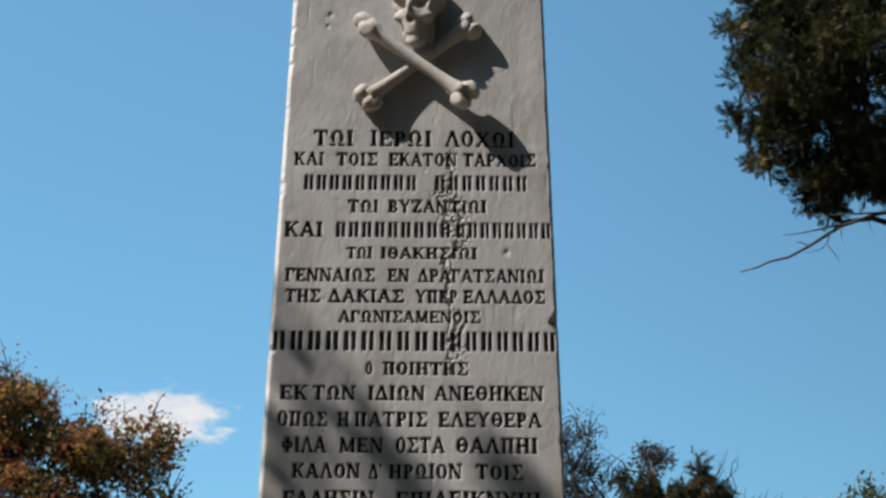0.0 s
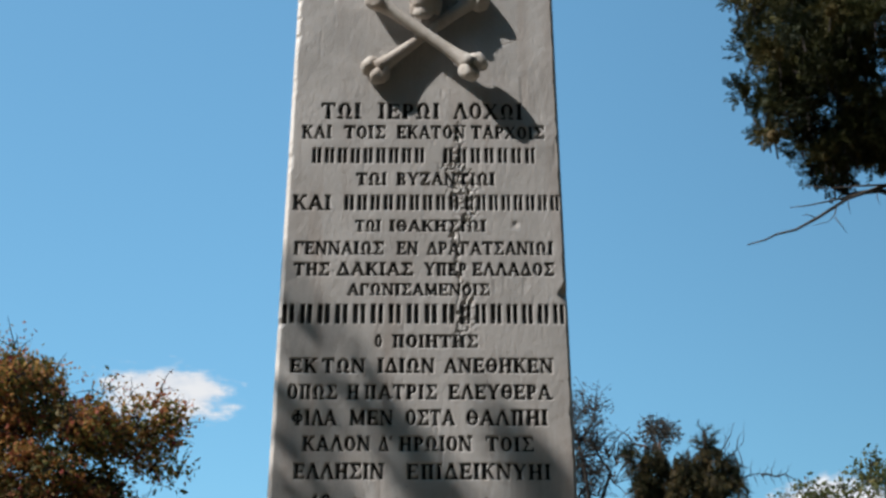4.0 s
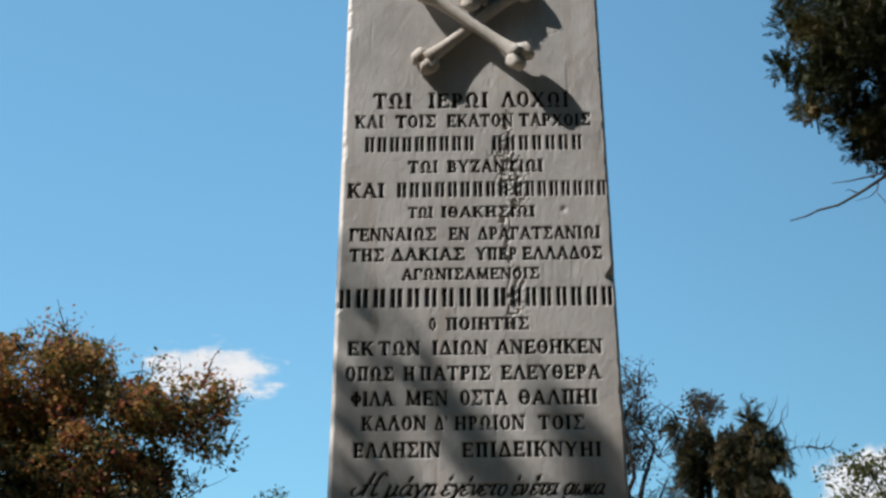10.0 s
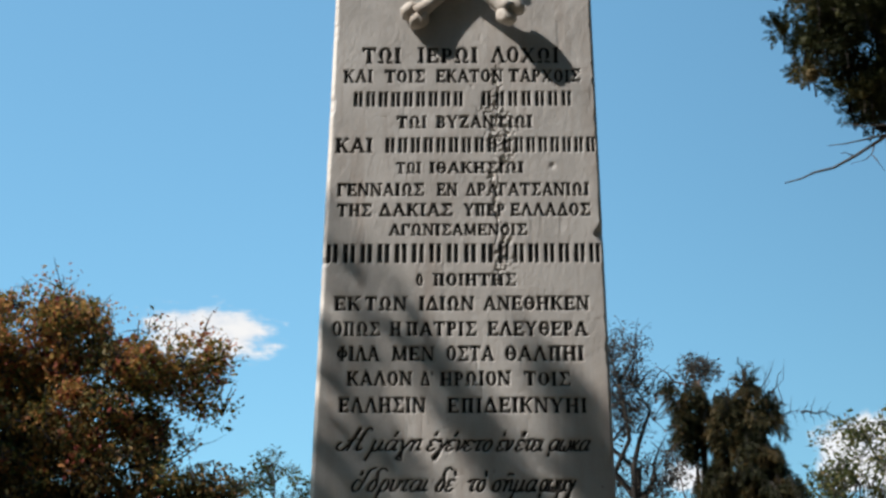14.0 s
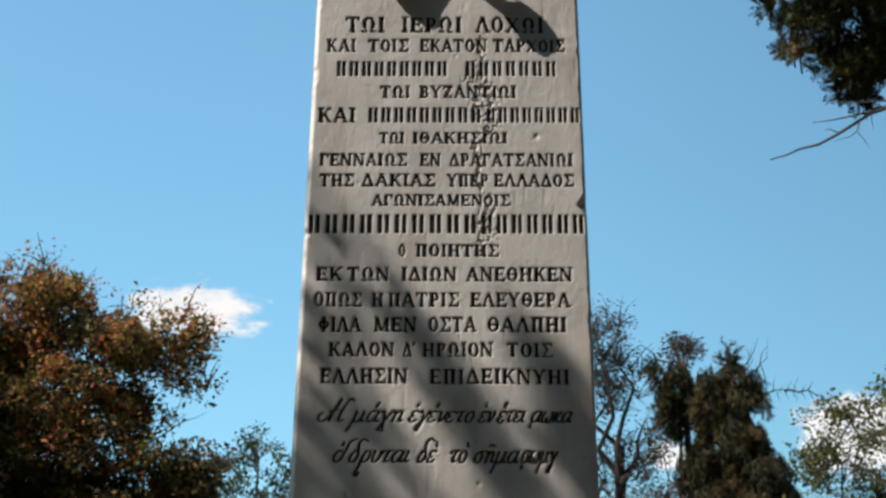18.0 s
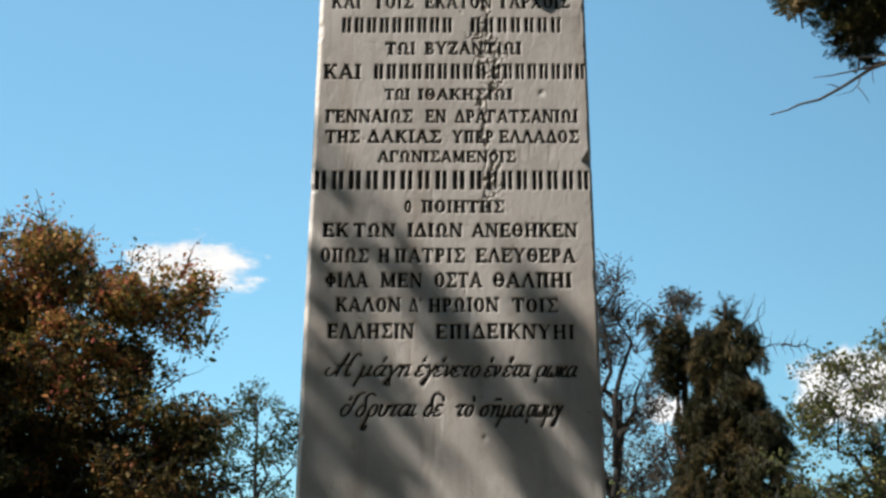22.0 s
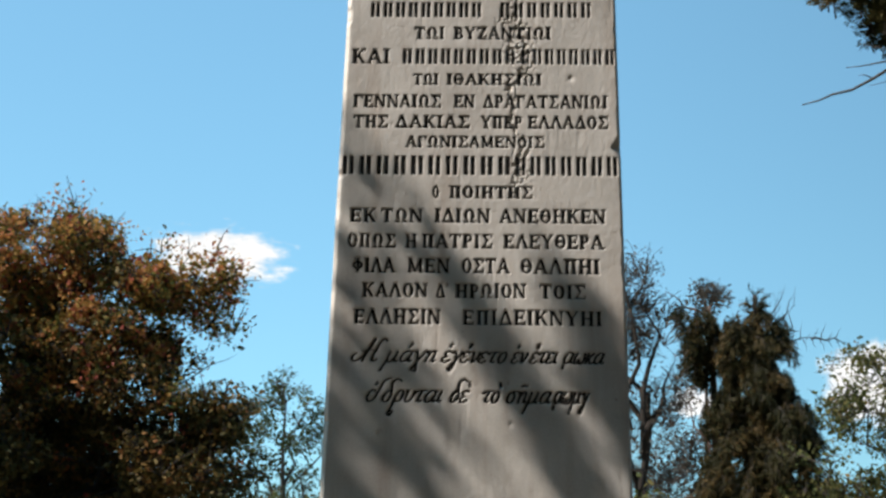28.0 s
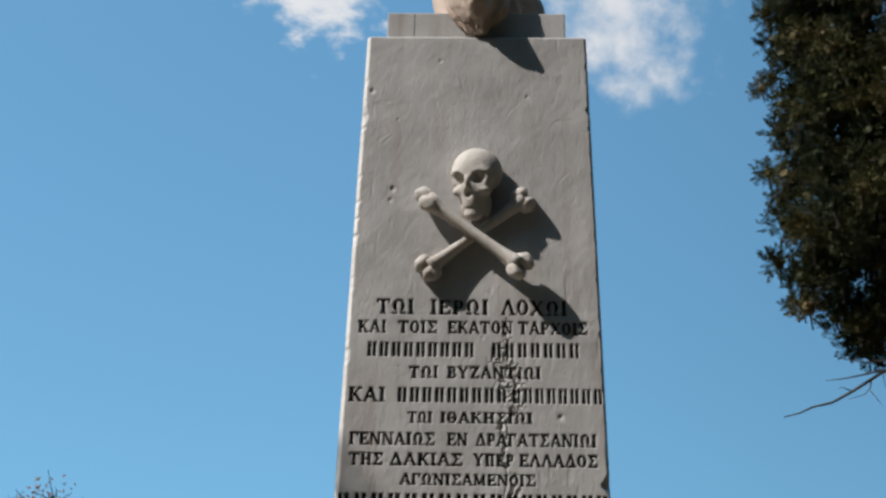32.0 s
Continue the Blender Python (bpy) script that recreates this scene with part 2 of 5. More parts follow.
def part(name, bm, mat, parent, label="", smooth=False):
    """Links a bmesh (or a ready mesh) as one mesh object under a thing or a part."""
    if isinstance(bm, bpy.types.Mesh):
        me = bm
    else:
        me = bpy.data.meshes.new(name)
        bm.to_mesh(me)
        bm.free()
        me.materials.append(mat)
        if smooth:
            me.polygons.foreach_set("use_smooth", [True] * len(me.polygons))
    ob = new(name, me)
    ob.parent = parent
    if label:
        ob["label"] = label
    return ob


def tube(verts, faces, pts, radii, seg=6):
    """Adds a tapered tube along pts to the lists."""
    first = len(verts)
    pts = [Vector(p) for p in pts]
    for i, p in enumerate(pts):
        d = (pts[min(i + 1, len(pts) - 1)] - pts[max(i - 1, 0)]).normalized()
        a = d.orthogonal().normalized() if i == 0 else (a - d * a.dot(d)).normalized()
        c = d.cross(a)
        for k in range(seg):
            t = 2 * math.pi * k / seg
            verts.append(p + (a * math.cos(t) + c * math.sin(t)) * radii[i])
    for i in range(len(pts) - 1):
        for k in range(seg):
            o, q = first + i * seg, first + (i + 1) * seg
            faces.append((o + k, o + (k + 1) % seg, q + (k + 1) % seg, q + k))
    faces.append(tuple(first + k for k in reversed(range(seg))))
    faces.append(tuple(first + (len(pts) - 1) * seg + k for k in range(seg)))


def block(bm, x0, x1, y0, y1, z0, z1, bevel=0.0):
    vs = bmesh.ops.create_cube(bm, size=1)["verts"]
    for v in vs:
        v.co = Vector((x0 + (v.co.x + 0.5) * (x1 - x0), y0 + (v.co.y + 0.5) * (y1 - y0), z0 + (v.co.z + 0.5) * (z1 - z0)))
    if bevel:
        bmesh.ops.bevel(bm, geom=list({e for v in vs for e in v.link_edges}), offset=bevel, segments=2, affect="EDGES", profile=0.6)


def lattice(shape, cells, rng):
    """Smooth value noise on a grid of that shape, from cells[0] x cells[1] random cells, in -1..1."""
    g = rng.uniform(-1, 1, (cells[0] + 2, cells[1] + 2))
    a = np.linspace(0, cells[0], shape[0])[:, None]
    b = np.linspace(0, cells[1], shape[1])[None, :]
    i, j = np.minimum(a.astype(int), cells[0] - 1), np.minimum(b.astype(int), cells[1] - 1)
    u, v = a - i, b - j
    u, v = u * u * (3 - 2 * u), v * v * (3 - 2 * v)
    return g[i, j] * (1 - u) * (1 - v) + g[i + 1, j] * u * (1 - v) + g[i, j + 1] * (1 - u) * v + g[i + 1, j + 1] * u * v


# ---- ground ----
bm = bmesh.new()
bmesh.ops.create_grid(bm, x_segments=40, y_segments=40, size=2500)
gm = bpy.data.meshes.new("ground")
bm.to_mesh(gm)
bm.free()
gm.materials.append(grass_material())
tagged(new("ground", gm), "dry sandy park ground with thin grass", "ground", kind="structure")

# ---- clouds, far behind everything ----
def cloud(place, width, height, mat, label):
    n, verts, faces = 12, [], []
    for j in range(n + 1):
        for i in range(n + 1):
            u, v = i / n - 0.5, j / n - 0.5
            verts.append((u * width, 0.15 * width * (u * u + v * v), v * height))
    for j in range(n):
        for i in range(n):
            o = j * (n + 1) + i
            faces.append((o, o + 1, o + n + 2, o + n + 1))
    me = mesh_from("cloud", verts, faces, [mat])
    uv = me.uv_layers.new(name="UVMap")
    for lp in me.loops:
        x, _, z = verts[lp.vertex_index]
        uv.data[lp.index].uv = (x / width + 0.5, z / height + 0.5)
    ob = tagged(new("cloud", me), label, "cloud", kind="structure")
    ob.location = place
    aim = (Vector(place) - Vector((0, -4, 1.7))).normalized()
    ob.rotation_euler = aim.to_track_quat("Y", "Z").to_euler()
    ob.visible_shadow = False


cloud((-119, 600, 153), 72, 33, cloud_material("low_cloud", 5.3, -0.02, 0.24, 1.9, 0.56, 0.56), "small white fair-weather cloud low over the trees")
cloud((167, 600, 100), 54, 42, cloud_material("side_cloud", 7.7, -0.04, 0.16, 1.3, 0.60, 0.56), "white puffy cloud behind the park trees")
cloud((88, 600, 90), 26, 18, cloud_material("small_cloud", 3.1, 0.04, 0.24, 1.8, 0.58, 0.56), "small white cloud low behind the conifers")
cloud((76, 600, 426), 112, 118, cloud_material("high_cloud", 2.3, 0.04, 0.46, 1.7, 0.54, 0.56), "white fair-weather cloud high in the sky")
cloud((-80, 600, 434), 120, 80, cloud_material("torn_cloud", 4.9, 0.20, 0.50, 2.6, 0.56, 0.46), "torn wispy white cloud high in the sky")

# ---- the monument ----
Z_FOOT, Z_TOP = 0.95, 4.648
TH, TN, SF = 0.21, 0.105, 0.075                              # thick and thin strokes, serif height


def stem(x, y0=0.0, y1=1.0, w=TH):
    return [[(x - w / 2, y0), (x + w / 2, y0), (x + w / 2, y1), (x - w / 2, y1)]]


def bar(x0, x1, y, h=0.09):
    return [[(x0, y - h / 2), (x1, y - h / 2), (x1, y + h / 2), (x0, y + h / 2)]]


def slope(x0, y0, x1, y1, w=TH):
    return [[(x0 - w / 2, y0), (x0 + w / 2, y0), (x1 + w / 2, y1), (x1 - w / 2, y1)]]


def serif(x, y, w=0.34):
    return bar(x - w / 2, x + w / 2, SF / 2 if y < 0.5 else 1 - SF / 2, SF)


def bow(cx, cy, rx, ry, a0, a1, thick=TH, thin=TN, n=14):
    out = []
    for k in range(n):
        q = []
        for a, side in ((k, 1), (k + 1, 1), (k + 1, 0), (k, 0)):
            t = radians(a0 + (a1 - a0) * a / n)
            w = thin + (thick - thin) * abs(math.cos(t))
            q.append((cx + (rx - (0 if side else w)) * math.cos(t), cy + (ry - (0 if side else w * 0.8)) * math.sin(t)))
        out.append(q)
    return out


ROOF = slope(0.10, 0, 0.44, 1, TN) + slope(0.80, 0, 0.46, 1, TH)
GLYPH = {
    "Ι": (0.40, stem(0.2) + serif(0.2, 0) + serif(0.2, 1)),
    "Τ": (0.86, stem(0.43) + serif(0.43, 0) + bar(0.03, 0.83, 0.955) + stem(0.065, 0.76, 1, 0.07) + stem(0.795, 0.76, 1, 0.07)),
    "Ω": (0.92, bow(0.46, 0.56, 0.38, 0.44, -52, 232) + bar(0.04, 0.36, 0.045) + bar(0.56, 0.88, 0.045) + stem(0.30, 0, 0.2, 0.08) + stem(0.62, 0, 0.2, 0.08)),
    "Ε": (0.76, stem(0.18) + bar(0.03, 0.70, 0.955) + bar(0.03, 0.73, 0.045) + bar(0.18, 0.55, 0.5) + stem(0.69, 0.76, 1, 0.07) + stem(0.71, 0, 0.24, 0.07) + stem(0.55, 0.38, 0.62, 0.06)),
    "Ρ": (0.72, stem(0.19) + serif(0.19, 0) + bar(0.03, 0.40, 0.955) + bar(0.19, 0.40, 0.47) + bow(0.38, 0.71, 0.30, 0.29, -90, 90)),
    "Λ": (0.90, ROOF + serif(0.12, 0, 0.24) + serif(0.80, 0, 0.32)),
    "Α": (0.90, ROOF + serif(0.12, 0, 0.24) + serif(0.80, 0, 0.32) + bar(0.20, 0.66, 0.32, 0.08)),
    "Δ": (0.90, ROOF + bar(0.05, 0.89, 0.05, 0.10)),
    "Ο": (0.80, bow(0.40, 0.5, 0.38, 0.5, 0, 360, n=22)),
    "Χ": (0.88, slope(0.12, 0, 0.76, 1, TN) + slope(0.76, 0, 0.12, 1, TH) + serif(0.13, 0, 0.24) + serif(0.75, 0) + serif(0.14, 1) + serif(0.75, 1, 0.24)),
    "Κ": (0.86, stem(0.18) + serif(0.18, 0) + serif(0.18, 1) + slope(0.24, 0.42, 0.72, 1, TN) + slope(0.76, 0, 0.40, 0.58) + serif(0.74, 0, 0.26) + serif(0.72, 1, 0.24)),
    "Σ": (0.82, bar(0.05, 0.76, 0.955) + bar(0.05, 0.79, 0.045) + slope(0.16, 1, 0.44, 0.5) + slope(0.12, 0, 0.42, 0.5, TN) + stem(0.74, 0.74, 1, 0.07) + stem(0.77, 0, 0.26, 0.07)),
    "Β": (0.74, stem(0.18) + bar(0.03, 0.40, 0.955) + bar(0.03, 0.42, 0.045) + bar(0.18, 0.42, 0.52) + bow(0.38, 0.75, 0.27, 0.25, -90, 90) + bow(0.40, 0.26, 0.31, 0.26, -90, 90)),
    "Υ": (0.88, stem(0.44, 0, 0.5) + serif(0.44, 0) + slope(0.44, 0.42, 0.13, 1) + slope(0.45, 0.42, 0.76, 1, TN) + serif(0.13, 1, 0.28) + serif(0.76, 1, 0.22)),
    "Ζ": (0.78, bar(0.05, 0.73, 0.955) + bar(0.05, 0.75, 0.045) + slope(0.16, 0.02, 0.64, 0.98) + stem(0.08, 0.74, 1, 0.07) + stem(0.72, 0, 0.26, 0.07)),
    "Ν": (0.92, stem(0.14, 0, 1, TN) + stem(0.78, 0, 1, TN) + slope(0.17, 1, 0.75, 0) + serif(0.14, 0, 0.26) + serif(0.12, 1, 0.24) + serif(0.78, 1, 0.26)),
    "Θ": (0.82, bow(0.41, 0.5, 0.39, 0.5, 0, 360, n=22) + bar(0.24, 0.58, 0.5, 0.09)),
    "Η": (0.92, stem(0.19) + stem(0.73) + bar(0.19, 0.73, 0.5) + serif(0.19, 0) + serif(0.19, 1) + serif(0.73, 0) + serif(0.73, 1)),
    "Γ": (0.72, stem(0.18) + serif(0.18, 0) + bar(0.03, 0.68, 0.955) + stem(0.66, 0.72, 1, 0.08)),
    "Μ": (1.06, stem(0.13, 0, 1, TN) + stem(0.90) + slope(0.16, 1, 0.50, 0.05) + slope(0.88, 1, 0.52, 0.05, TN) + serif(0.13, 0, 0.24) + serif(0.90, 0) + serif(0.13, 1, 0.22)),
    "Π": (0.90, stem(0.22) + stem(0.68) + bar(0.03, 0.87, 0.955) + serif(0.22, 0, 0.32) + serif(0.68, 0, 0.32)),
    "Φ": (0.94, stem(0.47) + serif(0.47, 0) + serif(0.47, 1) + bow(0.47, 0.5, 0.43, 0.30, 0, 360, n=22)),
    "ʼ": (0.24, slope(0.08, 0.78, 0.14, 1.05, 0.10)),
}

# The lines: lower and upper edge, then each word with its two ends. A star stands for a name, kept as plain upright bars.
LINES = [
    (3.623, 3.672, (("ΤΩΙ", -0.300, -0.184), ("ΙΕΡΩΙ", -0.133, 0.045), ("ΛΟΧΩΙ", 0.086, 0.287))),
    (3.560, 3.599, (("ΚΑΙ", -0.354, -0.268), ("ΤΟΙΣ", -0.231, -0.112), ("ΕΚΑΤΟΝ", -0.078, 0.119), ("ΤΑΡΧΟΙΣ", 0.138, 0.349))),
    (3.483, 3.527, (("*9", -0.321, 0.000), ("*7", 0.058, 0.321))),
    (3.414, 3.450, (("ΤΩΙ", -0.193, -0.106), ("ΒΥΖΑΝΤΙΩΙ", -0.077, 0.205))),
    (3.337, 3.380, (("ΚΑΙ", -0.373, -0.264), ("*9", -0.224, 0.100), ("*8", 0.120, 0.387))),
    (3.271, 3.305, (("ΤΩΙ", -0.193, -0.121), ("ΙΘΑΚΗΣΙΩΙ", -0.096, 0.178))),
    (3.201, 3.239, (("ΓΕΝΝΑΙΩΣ", -0.364, -0.112), ("ΕΝ", -0.074, -0.015), ("ΔΡΑΓΑΤΣΑΝΙΩΙ", 0.010, 0.366))),
    (3.140, 3.176, (("ΤΗΣ", -0.363, -0.264), ("ΔΑΚΙΑΣ", -0.242, -0.029), ("ΥΠΕΡ", 0.005, 0.122), ("ΕΛΛΑΔΟΣ", 0.140, 0.368))),
    (3.081, 3.114, (("ΑΓΩΝΙΣΑΜΕΝΟΙΣ", -0.210, 0.185),)),
    (2.999, 3.054, (("*10", -0.390, 0.088), ("*7", 0.104, 0.393))),
    (2.930, 2.965, (("Ο", -0.131, -0.113), ("ΠΟΙΗΤΗΣ", -0.083, 0.152))),
    (2.858, 2.897, (("ΕΚ", -0.363, -0.291), ("ΤΩΝ", -0.276, -0.158), ("ΙΔΙΩΝ", -0.123, 0.032), ("ΑΝΕΘΗΚΕΝ", 0.060, 0.358))),
    (2.784, 2.824, (("ΟΠΩΣ", -0.368, -0.233), ("Η", -0.205, -0.173), ("ΠΑΤΡΙΣ", -0.159, 0.040), ("ΕΛΕΥΘΕΡΑ", 0.072, 0.350))),
    (2.712, 2.753, (("ΦΙΛΑ", -0.354, -0.235), ("ΜΕΝ", -0.196, -0.080), ("ΟΣΤΑ", -0.045, 0.087), ("ΘΑΛΠΗΙ", 0.119, 0.340))),
    (2.641, 2.680, (("ΚΑΛΟΝ", -0.322, -0.140), ("Δʼ", -0.116, -0.081), ("ΗΡΩΙΟΝ", -0.062, 0.134), ("ΤΟΙΣ", 0.172, 0.300))),
    (2.565, 2.606, (("ΕΛΛΗΣΙΝ", -0.343, -0.103), ("ΕΠΙΔΕΙΚΝΥΗΙ", -0.041, 0.344))),
]
SCRIPT = [
    (2.458, 2.489, (("Ἡ μάχη", -0.345, -0.114), ("ἐγένετο", -0.096, 0.080), ("ἐν ἔτει", 0.095, 0.221), (",αωκα", 0.233, 0.350))),
    (2.347, 2.380, (("Ἵδρυται", -0.300, -0.095), ("δὲ", -0.070, -0.018), ("τὸ", 0.019, 0.066), ("σῆμα", 0.083, 0.204), (",αωμγ", 0.207, 0.309))),
]


def capital_word(text, xa, xb, za, zb):
    """The strokes of a word in carved capitals, or the plain bars that stand for a name, as polygons (x, z)."""
    polys = []
    if text[0] == "*":
        count = int(text[1:])
        step = (xb - xa) / (count - 0.35)
        for k in range(count):
            x0 = xa + k * step
            for o, w in ((0.0, 0.22), (0.42, 0.2)):
                polys.append([(x0 + o * step, za), (x0 + (o + w) * step, za), (x0 + (o + w) * step, zb), (x0 + o * step, zb)])
        return polys
    gap = 0.13
    total = sum(GLYPH[c][0] for c in text) + gap * (len(text) - 1)
    sx, at = (xb - xa) / total, 0.0
    for c in text:
        wide, strokes = GLYPH[c]
        polys += [[(xa + (at + px) * sx, za + py * (zb - za)) for px, py in s] for s in strokes]
        at += wide + gap
    return polys


HAND = {                                                     # pen lines of the handwriting: width, then strokes; small letters are 1 high
    "μ": (1.05, [[(0.02, -0.85), (0.15, -0.1), (0.22, 1.0)], [(0.19, 0.35), (0.3, 0.03), (0.5, 0.05), (0.7, 0.45)], [(0.75, 1.0), (0.7, 0.3), (0.78, 0.03), (0.98, 0.2)]]),
    "α": (0.95, [[(0.72, 0.85), (0.45, 1.0), (0.15, 0.75), (0.08, 0.35), (0.25, 0.02), (0.5, 0.15), (0.7, 0.6), (0.76, 1.0)], [(0.76, 1.0), (0.68, 0.3), (0.76, 0.03), (0.95, 0.2)]]),
    "χ": (0.85, [[(0.0, 0.85), (0.15, 0.98), (0.35, 0.4), (0.5, -0.5), (0.68, -0.78), (0.2, -0.7)], [(0.85, 1.0), (0.5, 0.3), (0.2, -0.7)]]),
    "η": (0.85, [[(0.02, 0.8), (0.14, 1.0), (0.2, 0.75), (0.18, 0.0)], [(0.19, 0.5), (0.4, 0.95), (0.6, 0.95), (0.64, 0.6), (0.64, 0.05), (0.88, 0.2)]]),
    "ε": (0.70, [[(0.62, 0.85), (0.4, 1.0), (0.15, 0.82), (0.2, 0.58), (0.42, 0.52)], [(0.42, 0.52), (0.1, 0.38), (0.1, 0.1), (0.35, 0.0), (0.66, 0.25)]]),
    "γ": (0.75, [[(0.0, 0.75), (0.13, 1.0), (0.3, 0.7), (0.42, 0.0), (0.3, -0.7), (0.12, -0.75), (0.15, -0.4), (0.45, 0.2), (0.75, 1.0)]]),
    "ν": (0.72, [[(0.04, 0.85), (0.15, 1.0), (0.24, 0.7), (0.26, 0.0)], [(0.26, 0.0), (0.52, 0.3), (0.66, 0.75), (0.6, 1.0)]]),
    "τ": (0.78, [[(0.0, 0.72), (0.12, 0.94), (0.82, 1.0)], [(0.45, 0.97), (0.34, 0.3), (0.42, 0.03), (0.64, 0.2)]]),
    "ο": (0.74, [[(0.42, 1.0), (0.16, 0.8), (0.08, 0.4), (0.25, 0.02), (0.5, 0.1), (0.63, 0.55), (0.52, 0.92), (0.40, 1.0)]]),
    "ι": (0.44, [[(0.16, 1.0), (0.1, 0.3), (0.18, 0.03), (0.40, 0.2)]]),
    "ω": (1.02, [[(0.22, 1.0), (0.06, 0.6), (0.1, 0.1), (0.3, 0.02), (0.44, 0.45)], [(0.44, 0.45), (0.52, 0.05), (0.72, 0.02), (0.9, 0.45), (0.82, 1.0)]]),
    "κ": (0.78, [[(0.16, 1.0), (0.1, 0.0)], [(0.64, 1.0), (0.34, 0.62), (0.14, 0.5)], [(0.26, 0.55), (0.46, 0.1), (0.62, 0.03), (0.78, 0.2)]]),
    "δ": (0.82, [[(0.98, 1.75), (0.62, 1.95), (0.36, 1.6), (0.5, 1.0), (0.6, 0.5), (0.4, 0.02), (0.15, 0.1), (0.08, 0.5), (0.3, 0.95), (0.52, 0.9)]]),
    "ρ": (0.78, [[(0.34, -0.7), (0.2, -1.15), (0.04, -0.9), (0.14, -0.3), (0.16, 0.5), (0.36, 0.98), (0.6, 0.85), (0.62, 0.3), (0.4, 0.02), (0.16, 0.2)]]),
    "υ": (0.76, [[(0.04, 0.85), (0.15, 1.0), (0.16, 0.3), (0.32, 0.02), (0.56, 0.2), (0.66, 0.7), (0.6, 1.0)]]),
    "σ": (0.86, [[(0.88, 1.02), (0.4, 0.98), (0.12, 0.75), (0.08, 0.3), (0.3, 0.02), (0.55, 0.2), (0.6, 0.6), (0.42, 0.95)]]),
    "Η": (1.95, [[(0.12, 0.80), (-0.08, 0.55), (0.0, 0.15), (0.35, 0.08), (0.70, 0.60), (0.95, 1.35), (1.05, 2.1)], [(1.02, 2.05), (0.86, 1.2), (0.74, 0.0)], [(0.50, 0.92), (1.0, 1.08), (1.62, 0.98)], [(1.95, 1.85), (1.70, 2.1), (1.48, 1.6), (1.38, 0.5), (1.48, 0.05), (1.78, 0.25)]]),
    "Ι": (1.15, [[(0.5, 0.85), (0.22, 1.0), (0.0, 0.5), (0.22, 0.03), (0.55, 0.25), (0.72, 1.0), (0.85, 1.75), (1.3, 2.0)]]),
    "acute": (0, [[(0.40, 1.28), (0.52, 1.75)]]),
    "grave": (0, [[(0.56, 1.28), (0.36, 1.75)]]),
    "breath": (0, [[(0.30, 1.72), (0.38, 1.62), (0.30, 1.35)]]),
    "wave": (0, [[(0.10, 1.38), (0.26, 1.55), (0.44, 1.42), (0.6, 1.52)]]),
    "sign": (0.10, [[(0.30, -0.12), (0.24, -0.5)]]),
}
JOINED = {"Ἡ": ("Η",), "Ἵ": ("Ι", "breath"), "ά": ("α", "acute"), "ἐ": ("ε", "breath"), "έ": ("ε", "acute"), "ἔ": ("ε", "breath", "acute"), "ὲ": ("ε", "grave"), "ὸ": ("ο", "grave"), "ῆ": ("η", "wave"), ",": ("sign",)}


def script_word(text, xa, xb, za, zb):
    """A word in slanting pen handwriting, fitted between its ends; za to zb is the height of the small letters."""
    at, lines = 0.0, []
    for c in text:
        if c == " ":
            at += 0.35
            continue
        for name in JOINED.get(c, (c,)):
            for st in HAND[name][1]:
                lines.append([(at + x + 0.34 * y, y) for x, y in st])
        at += HAND[JOINED.get(c, (c,))[0]][0]
    x0 = min(x for ln in lines for x, _ in ln)
    x1 = max(x for ln in lines for x, _ in ln)
    sx, sz = (xb - xa) / (x1 - x0), zb - za
    polys = []
    for ln in lines:
        pts = [Vector(((x - x0) * sx, y * sz)) for x, y in ln]
        fine = []
        for i in range(len(pts) - 1):                        # a smooth curve through the pen's points
            p0, p1, p2, p3 = pts[max(i - 1, 0)], pts[i], pts[i + 1], pts[min(i + 2, len(pts) - 1)]
            for k in range(5):
                t = k / 5
                fine.append(0.5 * (2 * p1 + (p2 - p0) * t + (2 * p0 - 5 * p1 + 4 * p2 - p3) * t * t + (3 * p1 - p0 - 3 * p2 + p3) * t ** 3))
        fine.append(pts[-1])
        edge = []
        for i, p in enumerate(fine):
            d = (fine[min(i + 1, len(fine) - 1)] - fine[max(i - 1, 0)]).normalized()
            w = sz * (0.046 + 0.066 * abs(d.y) ** 1.5)
            q = Vector((-d.y, d.x)) * w
            edge.append((p + q, p - q))
        for (a, b), (c, d) in zip(edge, edge[1:]):
            polys.append([(xa + q.x, za + q.y) for q in (a, b, d, c)])
    return polys


WORDS = [capital_word(t, a, b, z0, z1) for z0, z1, ws in LINES for t, a, b in ws]
CURSIVE = [script_word(t, a, b, z0, z1) for z0, z1, ws in SCRIPT for t, a, b in ws]

# The front face: a fine sheet with the cut letters, the damaged seam, pits, tool marks and worn arrises.
rng = np.random.default_rng(4)
COLS, ROWS_Z = 361, np.concatenate([np.linspace(Z_FOOT, 2.0, 30, endpoint=False), np.linspace(2.0, Z_TOP, 1140)])
R = len(ROWS_Z)
U = np.linspace(-1, 1, COLS)[None, :]
HW = (0.5 * (0.807 - 0.04 * (ROWS_Z - 3.0)))[:, None]
X, Z = U * HW, np.repeat(ROWS_Z[:, None], COLS, 1)
CUT = np.zeros(X.shape, bool)


